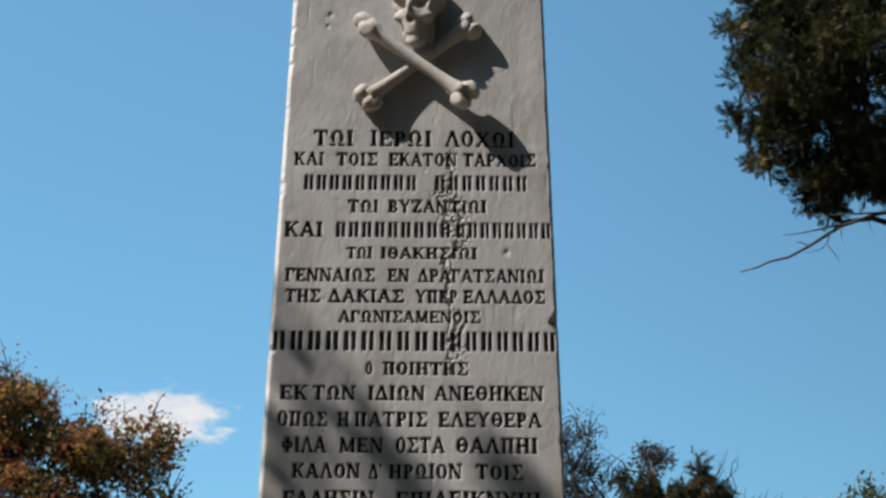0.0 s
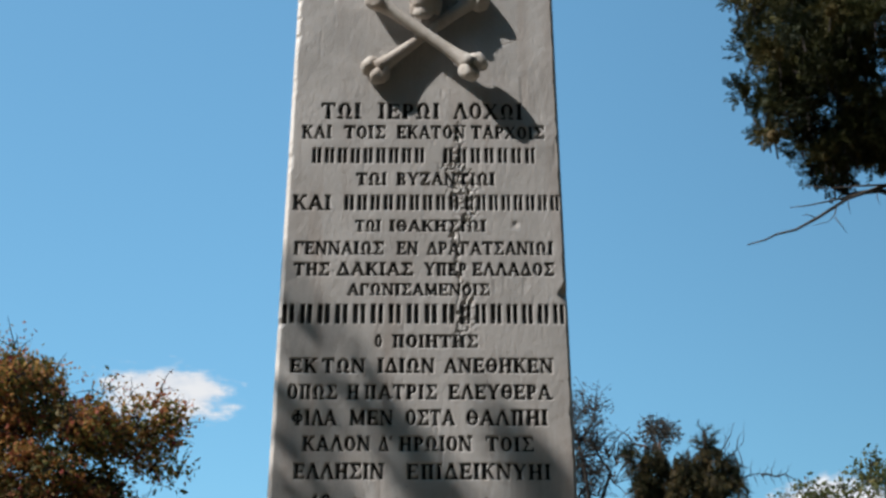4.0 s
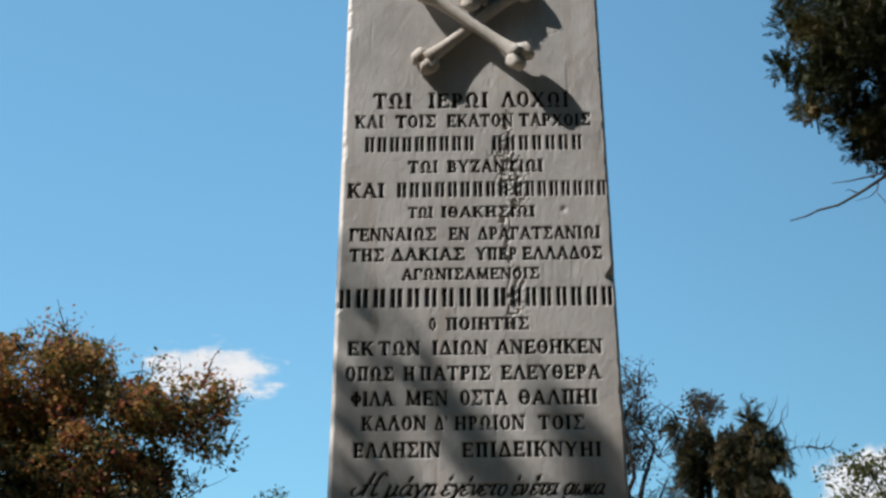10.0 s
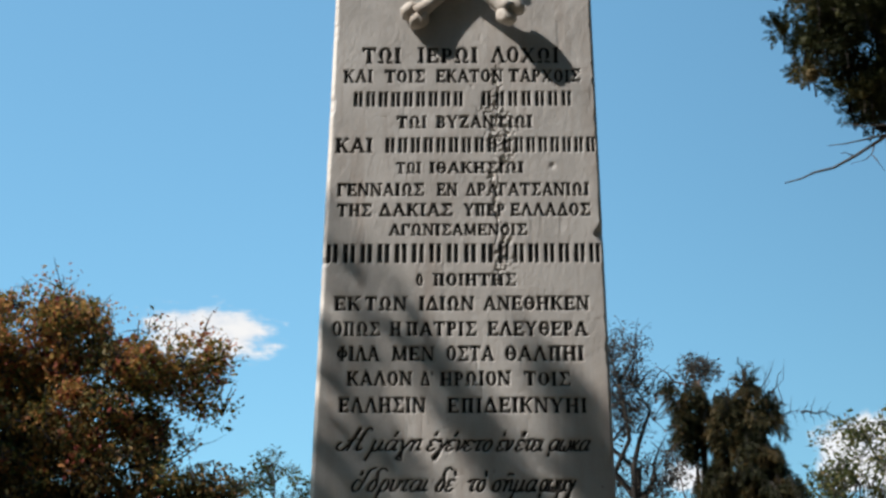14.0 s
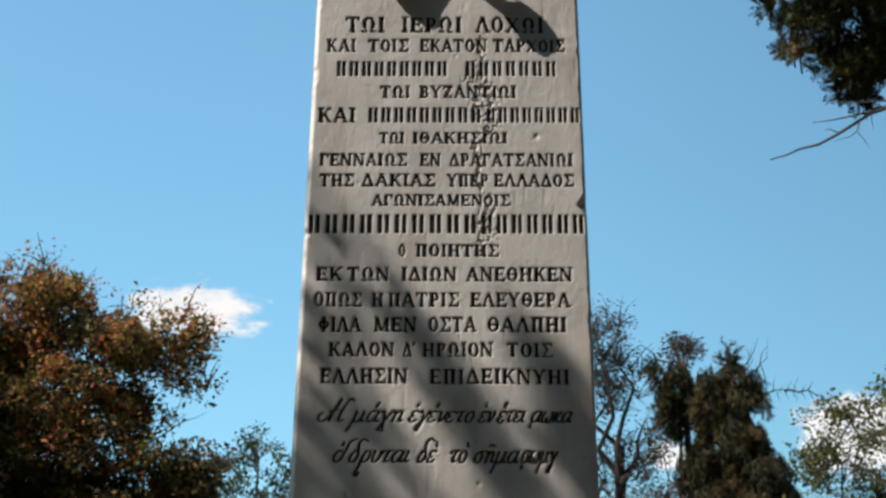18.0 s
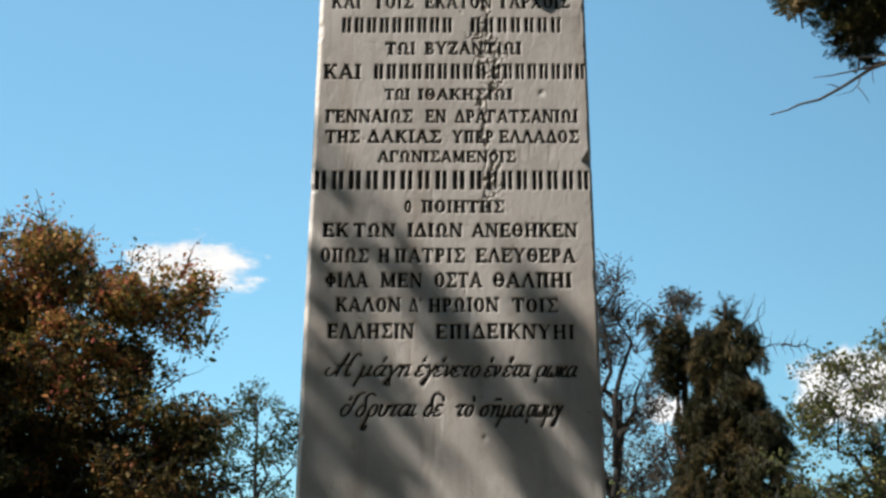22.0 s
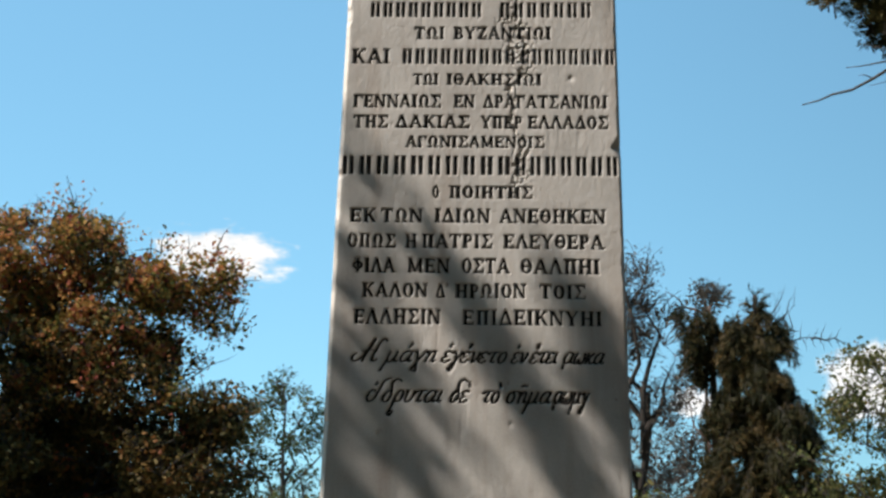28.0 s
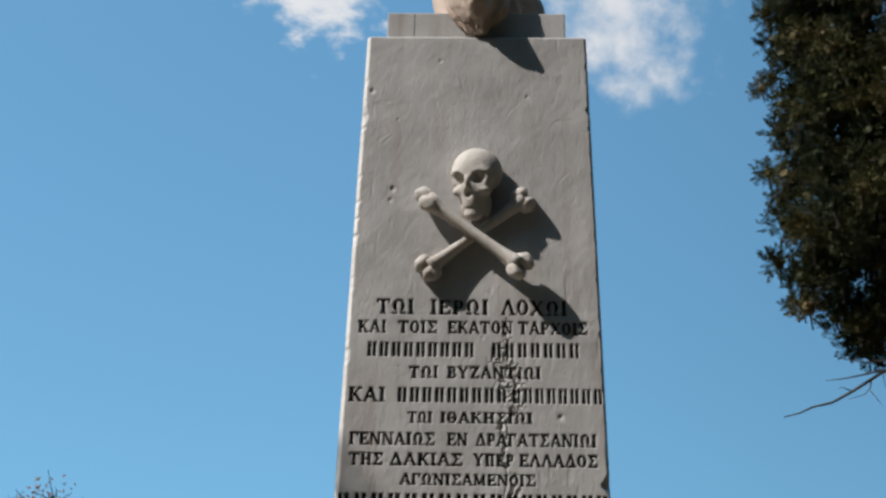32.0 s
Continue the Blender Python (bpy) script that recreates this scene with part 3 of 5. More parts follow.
def cut_polygon(poly, grow):
    pts = np.array(poly)
    area = 0.5 * np.sum(pts[:, 0] * np.roll(pts[:, 1], -1) - np.roll(pts[:, 0], -1) * pts[:, 1])
    if abs(area) < 1e-9:
        return
    if area < 0:
        pts = pts[::-1]
    r0, r1 = np.searchsorted(ROWS_Z, [pts[:, 1].min() - grow, pts[:, 1].max() + grow])
    w = HW[r0, 0]
    c0 = int((pts[:, 0].min() - grow + w) / (2 * w) * (COLS - 1))
    c1 = int((pts[:, 0].max() + grow + w) / (2 * w) * (COLS - 1)) + 2
    c0 = max(c0, 0)
    xs, zs = X[r0:r1, c0:c1], Z[r0:r1, c0:c1]
    ok = np.ones(xs.shape, bool)
    for (ax, az), (bx, bz) in zip(pts, np.roll(pts, -1, 0)):
        ln = math.hypot(bx - ax, bz - az)
        if ln > 1e-7:
            ok &= ((bx - ax) * (zs - az) - (bz - az) * (xs - ax)) / ln > -grow
    CUT[r0:r1, c0:c1] |= ok


for word in WORDS:
    for poly in word:
        cut_polygon(poly, 0.0012)
for word in CURSIVE:
    for poly in word:
        cut_polygon(poly, 0.0010)

deep = np.zeros(X.shape)                                     # metres into the stone
deep += 0.0012 * lattice(X.shape, (30, 8), rng) + 0.0003 * lattice(X.shape, (110, 34), rng)
deep += 0.00022 * lattice(X.shape, (200, 150), rng) + 0.00012 * lattice(X.shape, (560, 180), rng)
# shallow scratches and scoops left by the chisel
scoop = lattice(X.shape, (46, 60), rng) * lattice(X.shape, (14, 7), rng)
deep += 0.0022 * np.clip(scoop - 0.30, 0, 1)
def scratch(x, z, turn, long, wide, depth):
    """A thin, slightly bent groove."""
    pts = [(x, z)]
    for _ in range(5):
        x, z = x + 0.2 * long * math.cos(turn), z + 0.2 * long * math.sin(turn)
        turn += rng.normal(0, 0.12)
        pts.append((x, z))
    r0, r1 = np.searchsorted(ROWS_Z, [min(p[1] for p in pts) - 3 * wide, max(p[1] for p in pts) + 3 * wide])
    xs, zs = X[r0:r1], Z[r0:r1]
    near = np.full(xs.shape, 1.0)
    for (ax, az), (bx, bz) in zip(pts, pts[1:]):
        dx, dz = bx - ax, bz - az
        t = np.clip(((xs - ax) * dx + (zs - az) * dz) / (dx * dx + dz * dz), 0, 1)
        near = np.minimum(near, np.hypot(xs - ax - t * dx, zs - az - t * dz))
    deep[r0:r1] += depth * np.exp(-(near / wide) ** 2)


for _ in range(18):
    scratch(rng.uniform(-0.34, 0.30), rng.uniform(2.05, 4.6), rng.normal(-0.5, 0.7), rng.uniform(0.02, 0.09), rng.uniform(0.0012, 0.0024), rng.uniform(0.0003, 0.0009))
for _ in range(24):                                          # the scarred band beside the carved skull
    scratch(rng.uniform(-0.33, 0.33), rng.uniform(3.75, 4.45), rng.normal(1.2, 0.8), rng.uniform(0.02, 0.06), rng.uniform(0.0014, 0.0028), rng.uniform(0.0004, 0.0010))
# the damaged seam down the middle of the upper lines
line = 0.105 + 0.018 * np.sin(Z * 21) + 0.012 * np.sin(Z * 57 + 1)
width = 0.016 + 0.016 * np.clip(np.sin((Z - 3.3) * 14), -0.6, 1)
seam = np.exp(-((X - line) / width) ** 2) * np.clip((Z - 2.95) / 0.12, 0, 1) * np.clip((3.63 - Z) / 0.05, 0, 1)
rough = lattice(X.shape, (330, 110), rng) + 0.7 * lattice(X.shape, (560, 190), rng)
deep += seam * 0.016 * np.clip(rough + 0.10, 0, 1.4)
hair = np.exp(-((X - 0.098 - 0.006 * np.sin(Z * 43)) / 0.0022) ** 2) * (Z > 2.93) * (Z < 3.6)
deep += 0.003 * hair * (lattice(X.shape, (90, 3), rng) > -0.25)
# pits and knocks: known ones, then a scatter
pits = [(-0.263, 2.262, 0.007), (0.095, 2.29, 0.006), (0.262, 3.293, 0.007), (-0.345, 4.43, 0.007), (-0.255, 4.32, 0.004), (-0.12, 4.55, 0.005), (-0.265, 4.06, 0.008), (-0.272, 4.02, 0.006), (0.17, 4.41, 0.005)]
pits += [(rng.uniform(-0.36, 0.36), rng.uniform(2.05, 4.6), rng.uniform(0.0015, 0.0035)) for _ in range(34)]
for px, pz, pr in pits:
    r0, r1 = np.searchsorted(ROWS_Z, [pz - 4 * pr, pz + 4 * pr])
    deep[r0:r1] += 0.55 * pr * np.exp(-(((X[r0:r1] - px) / pr) ** 2 + ((Z[r0:r1] - pz) / (pr * 1.2)) ** 2))
deep[CUT] = 0.0052 + 0.3 * np.clip(deep[CUT], -0.001, 0.004)
# worn arrises with knocked-out chips
for side in (-1, 1):
    from_edge = HW - side * X
    chip = np.clip(lattice((R, 2), (90, 1), rng)[:, :1] - 0.45, 0, 1) ** 1.3 * (0.014 if side < 0 else 0.008) + 0.0010 * (lattice((R, 2), (420, 1), rng)[:, :1] + 1)
    if side > 0:
        chip = chip + 0.02 * np.exp(-((ROWS_Z[:, None] - 3.085) / 0.022) ** 2) + 0.008 * np.exp(-((ROWS_Z[:, None] - 4.36) / 0.012) ** 2)
    else:
        chip = chip + 0.012 * np.exp(-((ROWS_Z[:, None] - 3.00) / 0.012) ** 2) + 0.010 * np.exp(-((ROWS_Z[:, None] - 4.33) / 0.03) ** 2)
    size = (0.011 if side < 0 else 0.006) + chip
    deep += np.clip(size - from_edge, 0, None) * (1.1 if side < 0 else 0.8)
from_top = np.clip(0.006 - (Z_TOP - Z), 0, None)
deep += from_top * 0.8

verts = np.stack([X, deep, Z], -1).reshape(-1, 3)
idx = np.arange(R * COLS).reshape(R, COLS)
quads = np.stack([idx[:-1, :-1], idx[:-1, 1:], idx[1:, 1:], idx[1:, :-1]], -1).reshape(-1, 4)
nb = len(verts)
back = np.concatenate([np.stack([s * HW[:, 0], 2 * HW[:, 0], ROWS_Z], -1) for s in (-1, 1)])
verts = np.concatenate([verts, back])
lb, rb = nb + np.arange(R), nb + R + np.arange(R)
left = np.stack([lb[:-1], idx[:-1, 0], idx[1:, 0], lb[1:]], -1)
right = np.stack([idx[:-1, -1], rb[:-1], rb[1:], idx[1:, -1]], -1)
rear = np.stack([rb[:-1], lb[:-1], lb[1:], rb[1:]], -1)
quads = np.concatenate([quads, left, right, rear])
me = bpy.data.meshes.new("shaft")
me.vertices.add(len(verts))
me.vertices.foreach_set("co", verts.ravel())
nq = len(quads)
me.loops.add(nq * 4 + COLS + 2)
capring = np.concatenate([idx[-1, :], [rb[-1], lb[-1]]])
me.loops.foreach_set("vertex_index", np.concatenate([quads.ravel(), capring]).astype(np.int32))
me.polygons.add(nq + 1)
me.polygons.foreach_set("loop_start", np.arange(nq + 1, dtype=np.int32) * 4)
me.materials.append(MARBLE)
me.materials.append(LIT_WORN)
worn = np.zeros(nq + 1, np.int32)                            # the arris is worn to clean pale stone, its sunlit line in the colour
worn[:(R - 1) * (COLS - 1)].reshape(R - 1, COLS - 1)[:, :5] = 1
fresh = seam * np.clip(rough, -1, 1.4) > 0.24               # and broken to it along the seam
worn[:(R - 1) * (COLS - 1)] |= (fresh & ~CUT)[:-1, :-1].ravel().astype(np.int32)
me.polygons.foreach_set("material_index", worn)
me.update(calc_edges=True)
me.validate()

monument = tagged(new("memorial_pillar"), "tall tapering weathered marble memorial pillar with black carved Greek inscription", "monument")
shaft = part("shaft", me, None, monument)


def word_mesh(name, polys, paint, floor=0.0034):
    """Paint lying in the cut letters, each stroke a thin sheet with its own edge."""
    vs, fs = [], []
    for k, poly in enumerate(polys):
        pts = np.array(poly)
        area = np.sum(pts[:, 0] * np.roll(pts[:, 1], -1) - np.roll(pts[:, 0], -1) * pts[:, 1])
        if area < 0:
            poly = poly[::-1]
        y, o, n = floor + 0.00006 * (k % 7), len(vs), len(poly)
        vs += [(x, y, z) for x, z in poly] + [(x, y + 0.004, z) for x, z in poly]
        fs.append(tuple(range(o, o + n)))
        fs += [(o + i, o + n + i, o + n + (i + 1) % n, o + (i + 1) % n) for i in range(n)]
    return mesh_from(name, vs, fs, [paint])


for polys in WORDS:
    part("inscription_word", word_mesh("inscription_word", polys, PAINT), None, shaft)
for polys in CURSIVE:
    part("script_word", word_mesh("script_word", polys, FADED), None, shaft, "word in slanting handwriting letters")

# crown block, pedestal and steps
bm = bmesh.new()
block(bm, -0.304, 0.304, 0.03, 0.66, Z_TOP, Z_TOP + 0.118, 0.005)
crown_block = part("crown_block", bm, MARBLE, monument)
bm = bmesh.new()
block(bm, -0.3065, -0.212, 0.0285, 0.30, Z_TOP + 0.001, Z_TOP + 0.115, 0.004)
part("crown_slab", bm, MARBLE, crown_block)
bm = bmesh.new()
block(bm, -0.56, 0.56, -0.12, 0.96, 0.30, Z_FOOT, 0.012)
part("pedestal", bm, BASE_STONE, monument)
bm = bmesh.new()
block(bm, -0.85, 0.85, -0.40, 1.25, 0.0, 0.30, 0.015)
part("step", bm, BASE_STONE, monument)


def bone(a, b, r, knob, spread, first=None):
    """A carved thigh bone between two points: a shaft that narrows in the middle and two knuckles at each end."""
    a, b = Vector(a), Vector(b)
    d = (b - a).normalized()
    side = d.cross(Vector((0, 1, 0))).normalized()
    bm = bmesh.new()
    vs, fs, n = [], [], 14
    pts = [a.lerp(b, i / n) for i in range(n + 1)]
    radii = [r * (0.86 + 0.75 * abs(2 * i / n - 1) ** 4) for i in range(n + 1)]
    tube(vs, fs, pts, radii, 14)
    made = [bm.verts.new(v) for v in vs]
    for f in fs:
        bm.faces.new([made[i] for i in f])
    for end, way in ((a, -1), (b, 1)):
        for s in (-1, 1):
            c = end + (first if first and way < 0 else side * spread) * s + d * way * knob * 0.15
            for v in bmesh.ops.create_icosphere(bm, subdivisions=3, radius=knob)["verts"]:
                p = v.co.copy()
                p += 0.22 * knob * noise.noise_vector(p * 45 + c * 9)
                v.co = c + d * p.x * 1.25 + side * p.z * 0.98 + Vector((0, 1, 0)) * p.y
    bmesh.ops.recalc_face_normals(bm, faces=bm.faces)
    return bm


part("carved_bone", bone((-0.150, -0.038, 3.998), (0.140, -0.050, 3.768), 0.0205, 0.027, 0.021, Vector((-0.007, 0.008, 0.020))), RELIEF, monument, "pale carved marble thigh bone in high relief", smooth=True)
part("carved_bone", bone((-0.140, -0.020, 3.772), (0.152, -0.016, 4.012), 0.019, 0.026, 0.020), RELIEF, monument, "pale carved marble thigh bone in high relief", smooth=True)


def skull():
    """A carved skull, grown outwards from its middle to the surface of joined and hollowed ovals."""
    def oval(p, c, r):
        q = (p - np.array(c)) / np.array(r)
        k = np.linalg.norm(q, axis=1)
        g = np.linalg.norm(q / np.array(r), axis=1) + 1e-9
        return k * (k - 1) / g

    def join(a, b, k):
        h = np.clip(0.5 + 0.5 * (b - a) / k, 0, 1)
        return b * (1 - h) + a * h - k * h * (1 - h)

    def carve(a, b, k):
        return -join(-a, b, k)

    def body(p):
        d = oval(p, (0, 0.012, 0.004), (0.080, 0.086, 0.080))
        d = join(d, oval(p, (0, -0.030, -0.055), (0.046, 0.049, 0.070)), 0.016)
        d = join(d, oval(p, (0, -0.034, -0.107), (0.032, 0.036, 0.042)), 0.012)
        d = join(d, oval(p, (0, -0.030, -0.149), (0.029, 0.031, 0.021)), 0.010)
        d = join(d, oval(p, (0, -0.078, -0.046), (0.007, 0.014, 0.022)), 0.008)
        for s in (-1, 1):
            d = join(d, oval(p, (s * 0.043, -0.036, -0.072), (0.021, 0.030, 0.014)), 0.018)
            d = join(d, oval(p, (s * 0.036, -0.050, -0.008), (0.026, 0.016, 0.010)), 0.022)
            d = join(d, oval(p, (s * 0.053, -0.036, -0.034), (0.011, 0.024, 0.028)), 0.010)
            d = join(d, oval(p, (s * 0.038, 0.000, -0.120), (0.010, 0.034, 0.045)), 0.014)
        for s in (-1, 1):
            d = carve(d, oval(p, (s * 0.0300, -0.078, -0.034), (0.0195, 0.043, 0.0195)), 0.003)
            d = carve(d, oval(p, (s * 0.050, -0.066, -0.112), (0.018, 0.036, 0.022)), 0.010)
        d = carve(d, oval(p, (0, -0.090, -0.082), (0.0110, 0.044, 0.0150)), 0.004)
        d = carve(d, oval(p, (0, -0.072, -0.131), (0.024, 0.016, 0.0022)), 0.004)
        teeth = np.exp(-((p[:, 2] + 0.129) / 0.010) ** 2) * (np.abs(p[:, 0]) < 0.026) * (p[:, 1] < -0.05)
        return d + 0.0012 * teeth * np.cos(p[:, 0] * 640)

    bm = bmesh.new()
    bmesh.ops.create_uvsphere(bm, u_segments=128, v_segments=110, radius=1.0)
    ways = np.array([v.co[:] for v in bm.verts])
    middle = np.array((0, 0.006, -0.056))
    reach, alive = np.zeros(len(ways)), np.ones(len(ways), bool)
    for far in np.arange(0.012, 0.18, 0.0012):
        alive &= body(middle + ways * far) < 0
        reach = np.where(alive, far, reach)
    near, away = reach, reach + 0.0012
    for _ in range(8):
        mid = (near + away) / 2
        inside = body(middle + ways * mid[:, None]) < 0
        near, away = np.where(inside, mid, near), np.where(inside, away, mid)
    for v, p in zip(bm.verts, middle + ways * near[:, None]):
        v.co = p
    bmesh.ops.transform(bm, matrix=pose(0.002, -0.038, 4.102) @ Matrix.Diagonal((1, 0.66, 1, 1)) @ pose(0, 0, 0, 10, 2, -22), verts=bm.verts)
    return bm


part("carved_skull", skull(), RELIEF, monument, "pale carved marble skull in high relief", smooth=True)


def ornament():
    """The lower end of a carved stone crest: a lumpy body with a narrow folded part that hangs forward over the block."""
    bm = bmesh.new()

    def lump(centre, radii, folds, seed, turn):
        made = bmesh.ops.create_uvsphere(bm, u_segments=72, v_segments=48, radius=1.0)["verts"]
        for v in made:
            x, y, z = v.co
            a = math.atan2(y, x)
            s = 1 + (0.10 * math.cos(folds * a + 1.4 * z + seed) + 0.04 * math.cos(2.1 * folds * a - 2 * z)) * (1 - abs(z) ** 3)
            s += 0.18 * noise.noise(Vector((x, y, z * 0.5)) * 2.4 + Vector((seed, 0, 0))) + 0.06 * noise.noise(v.co * 8)
            v.co = (x * radii[0] * s, y * radii[1] * s, max(z, -0.78) * radii[2] * s)
        bmesh.ops.transform(bm, matrix=pose(*centre, *turn), verts=made)

    lump((0.005, 0.20, 4.90), (0.125, 0.11, 0.20), 6, 1.0, (0, 0, 0))
    lump((0.03, 0.33, 4.93), (0.19, 0.15, 0.22), 5, 7.0, (0, 0, 0))
    # the hanging front: broad above, drawn forward and down to a blunt point
    made = bmesh.ops.create_uvsphere(bm, u_segments=80, v_segments=60, radius=1.0)["verts"]
    for v in made:
        x, y, z = v.co
        low = max(0.0, -z)
        s = 1 + 0.06 * math.cos(9 * math.atan2(y, x) + 2 * z) * (1 - abs(z) ** 3) + 0.12 * noise.noise(Vector((x, y, 0.5 * z)) * 2.6) + 0.05 * noise.noise(v.co * 9)
        nose = math.exp(-((z + 0.50) / 0.30) ** 2) * max(0.0, -y) * math.exp(-(x / 0.40) ** 2)
        v.co = (0.108 * x * s * (1 - 0.40 * low ** 2) + 0.012 * low, 0.062 * y * s - 0.060 * nose, 0.172 * z * s)
    bmesh.ops.transform(bm, matrix=pose(0.0, 0.005, 4.832), verts=made)
    me = bpy.data.meshes.new("stone_crest")
    bm.to_mesh(me)
    bm.free()
    me.materials.append(BROWN_STONE)
    me.polygons.foreach_set("use_smooth", [True] * len(me.polygons))
    return tagged(new("stone_crest", me), "brown stained carved stone crest on top of the pillar", "sculpture")


ornament()


# ---- trees ----
def cluster_mesh(name, count, radii, size, mats, seed, twigs=5):
    """A spray of leaves round a few twigs."""
    rr = random.Random(seed)
    vs, fs, mi = [], [], []
    for _ in range(twigs):
        tip = Vector((rr.uniform(-1, 1) * radii[0], rr.uniform(-1, 1) * radii[1], rr.uniform(-0.6, 1) * radii[2]))
        f0 = len(fs)
        mid = tip * 0.5 + Vector((rr.uniform(-1, 1), rr.uniform(-1, 1), rr.uniform(-1, 1))) * 0.12 * radii[0]
        tube(vs, fs, [(0, 0, -0.3 * radii[2]), mid, tip], [0.010, 0.007, 0.003], 3)
        mi += [1] * (len(fs) - f0)
    for _ in range(count):
        while True:
            p = Vector((rr.uniform(-1, 1), rr.uniform(-1, 1), rr.uniform(-1, 1)))
            if p.length < 1:
                break
        c = Vector((p.x * radii[0], p.y * radii[1], p.z * radii[2]))
        d = Vector((rr.uniform(-1, 1), rr.uniform(-1, 1), rr.uniform(-1.2, 0.5))).normalized()
        s = d.cross(Vector((rr.uniform(-1, 1), rr.uniform(-1, 1), rr.uniform(-1, 1)))).normalized()
        up = d.cross(s)
        k = rr.uniform(0.6, 1.25)
        ln, w = size[0] * k, size[1] * k
        o = len(vs)
        vs += [c, c + d * ln * 0.5 + s * w * 0.5 + up * w * 0.2, c + d * ln, c + d * ln * 0.5 - s * w * 0.5 + up * w * 0.2]
        fs += [(o, o + 1, o + 2), (o, o + 2, o + 3)]
        mi += [0, 0]
    return mesh_from(name, vs, fs, mats, mi)


def crook(a, b, rr, bend, n=5):
    """A crooked line from a to b."""
    a, b = Vector(a), Vector(b)
    ln = (b - a).length
    pts = [a]
    for i in range(1, n):
        t = i / n
        pts.append(a.lerp(b, t) + Vector((rr.uniform(-1, 1), rr.uniform(-1, 1), rr.uniform(-0.6, 1))) * bend * ln * math.sin(math.pi * t))
    return pts + [b]


def tree(name, label, base, trunk, trunk_r, limbs, spots, meshes, barkmat, seed, scale=(0.8, 1.25), limb_r=0.07, twig_r=0.012, spot_name="leaf_spray", tie=0.7, flat=False, pick=None):
    """A tree: trunk, limbs with their branches, and clusters of leaves at the given spots. All places are in the world; a spot may name the way its spray points and how far it droops."""
    rr = random.Random(seed)
    base = Vector(base)
    root = tagged(new(name), label, "tree")
    root.location = base
    vs, fs = [], []
    pts = [Vector(p) - base for p in trunk]
    tube(vs, fs, pts, [trunk_r * (1 - 0.8 * i / (len(pts) - 1)) for i in range(len(pts))], 10)
    part("trunk", mesh_from("trunk", vs, fs, [barkmat], smooth=True), None, root)
    lines = []
    thick = []
    for a, b, *own in limbs:
        lines.append(crook(Vector(a) - base, Vector(b) - base, rr, 0.09, 6))
        thick.append(own[0] if own else limb_r)
    joints = [(q, k) for k, ln in enumerate(lines) for q in ln[2:]] + [(q, -1) for q in pts[2:]]
    shoots = {k: [] for k in range(-1, len(lines))}
    for s in spots:
        if rr.random() < tie:
            p = Vector(s[:3]) - base
            q, k = min(joints, key=lambda j: (j[0] - p).length)
            if (p - q).length < 3.0:
                shoots[k].append(crook(q, p, rr, 0.10, 4))
    for k, ln in enumerate(lines):
        vs, fs = [], []
        n = len(ln)
        tube(vs, fs, ln, [thick[k] * (1 - 0.92 * i / (n - 1)) for i in range(n)], 6)
        for sh in shoots[k]:
            tube(vs, fs, sh, [twig_r * (1.3 - 0.9 * i / (len(sh) - 1)) for i in range(len(sh))], 4)
        part("limb", mesh_from("limb", vs, fs, [barkmat], smooth=True), None, root)
    if shoots[-1]:
        vs, fs = [], []
        for sh in shoots[-1]:
            tube(vs, fs, sh, [twig_r * (1.3 - 0.9 * i / (len(sh) - 1)) for i in range(len(sh))], 4)
        tagged(part("branches", mesh_from("branches", vs, fs, [barkmat], smooth=True), None, root), kind="stuff")
    for s in spots:
        ob = tagged(part(spot_name, rr.choice(pick(s) if pick else meshes), None, root), kind="stuff")
        ob.location = Vector(s[:3]) - base
        ob.rotation_euler = (rr.uniform(-0.4, 0.4), rr.uniform(-0.4, 0.4), rr.uniform(0, 6.28)) if not flat else (rr.uniform(-0.15, 0.15), rr.uniform(-0.15, 0.15), rr.uniform(0, 6.28))
        if len(s) > 3:
            ob.rotation_euler = (rr.uniform(-0.3, 0.3), s[4], s[3])
        k = rr.uniform(*scale)
        ob.scale = (k, k, k)
    return root


def in_blobs(blobs, rr, shell=0.35):
    """Spots inside ellipsoids: (centre, radii, count); shell: how far the spots leave the middle empty."""
    out = []
    for c, r, n in blobs:
        while n > 0:
            p = Vector((rr.uniform(-1, 1), rr.uniform(-1, 1), rr.uniform(-1, 1)))
            if shell < p.length < 1:
                out.append((c[0] + p.x * r[0], c[1] + p.y * r[1], c[2] + p.z * r[2]))
                n -= 1
    return out


def in_clumps(lobes, rr, many=(2, 5), spread=0.12, shell=0.35):
    """Spots gathered in clumps that stand apart from one another inside each lobe: (centre, radii, clumps)."""
    out = []
    for c in in_blobs(lobes, rr, shell):
        for _ in range(rr.randint(*many)):
            out.append((c[0] + rr.gauss(0, spread), c[1] + rr.gauss(0, spread), c[2] + rr.gauss(0, spread * 0.7)))
    return out


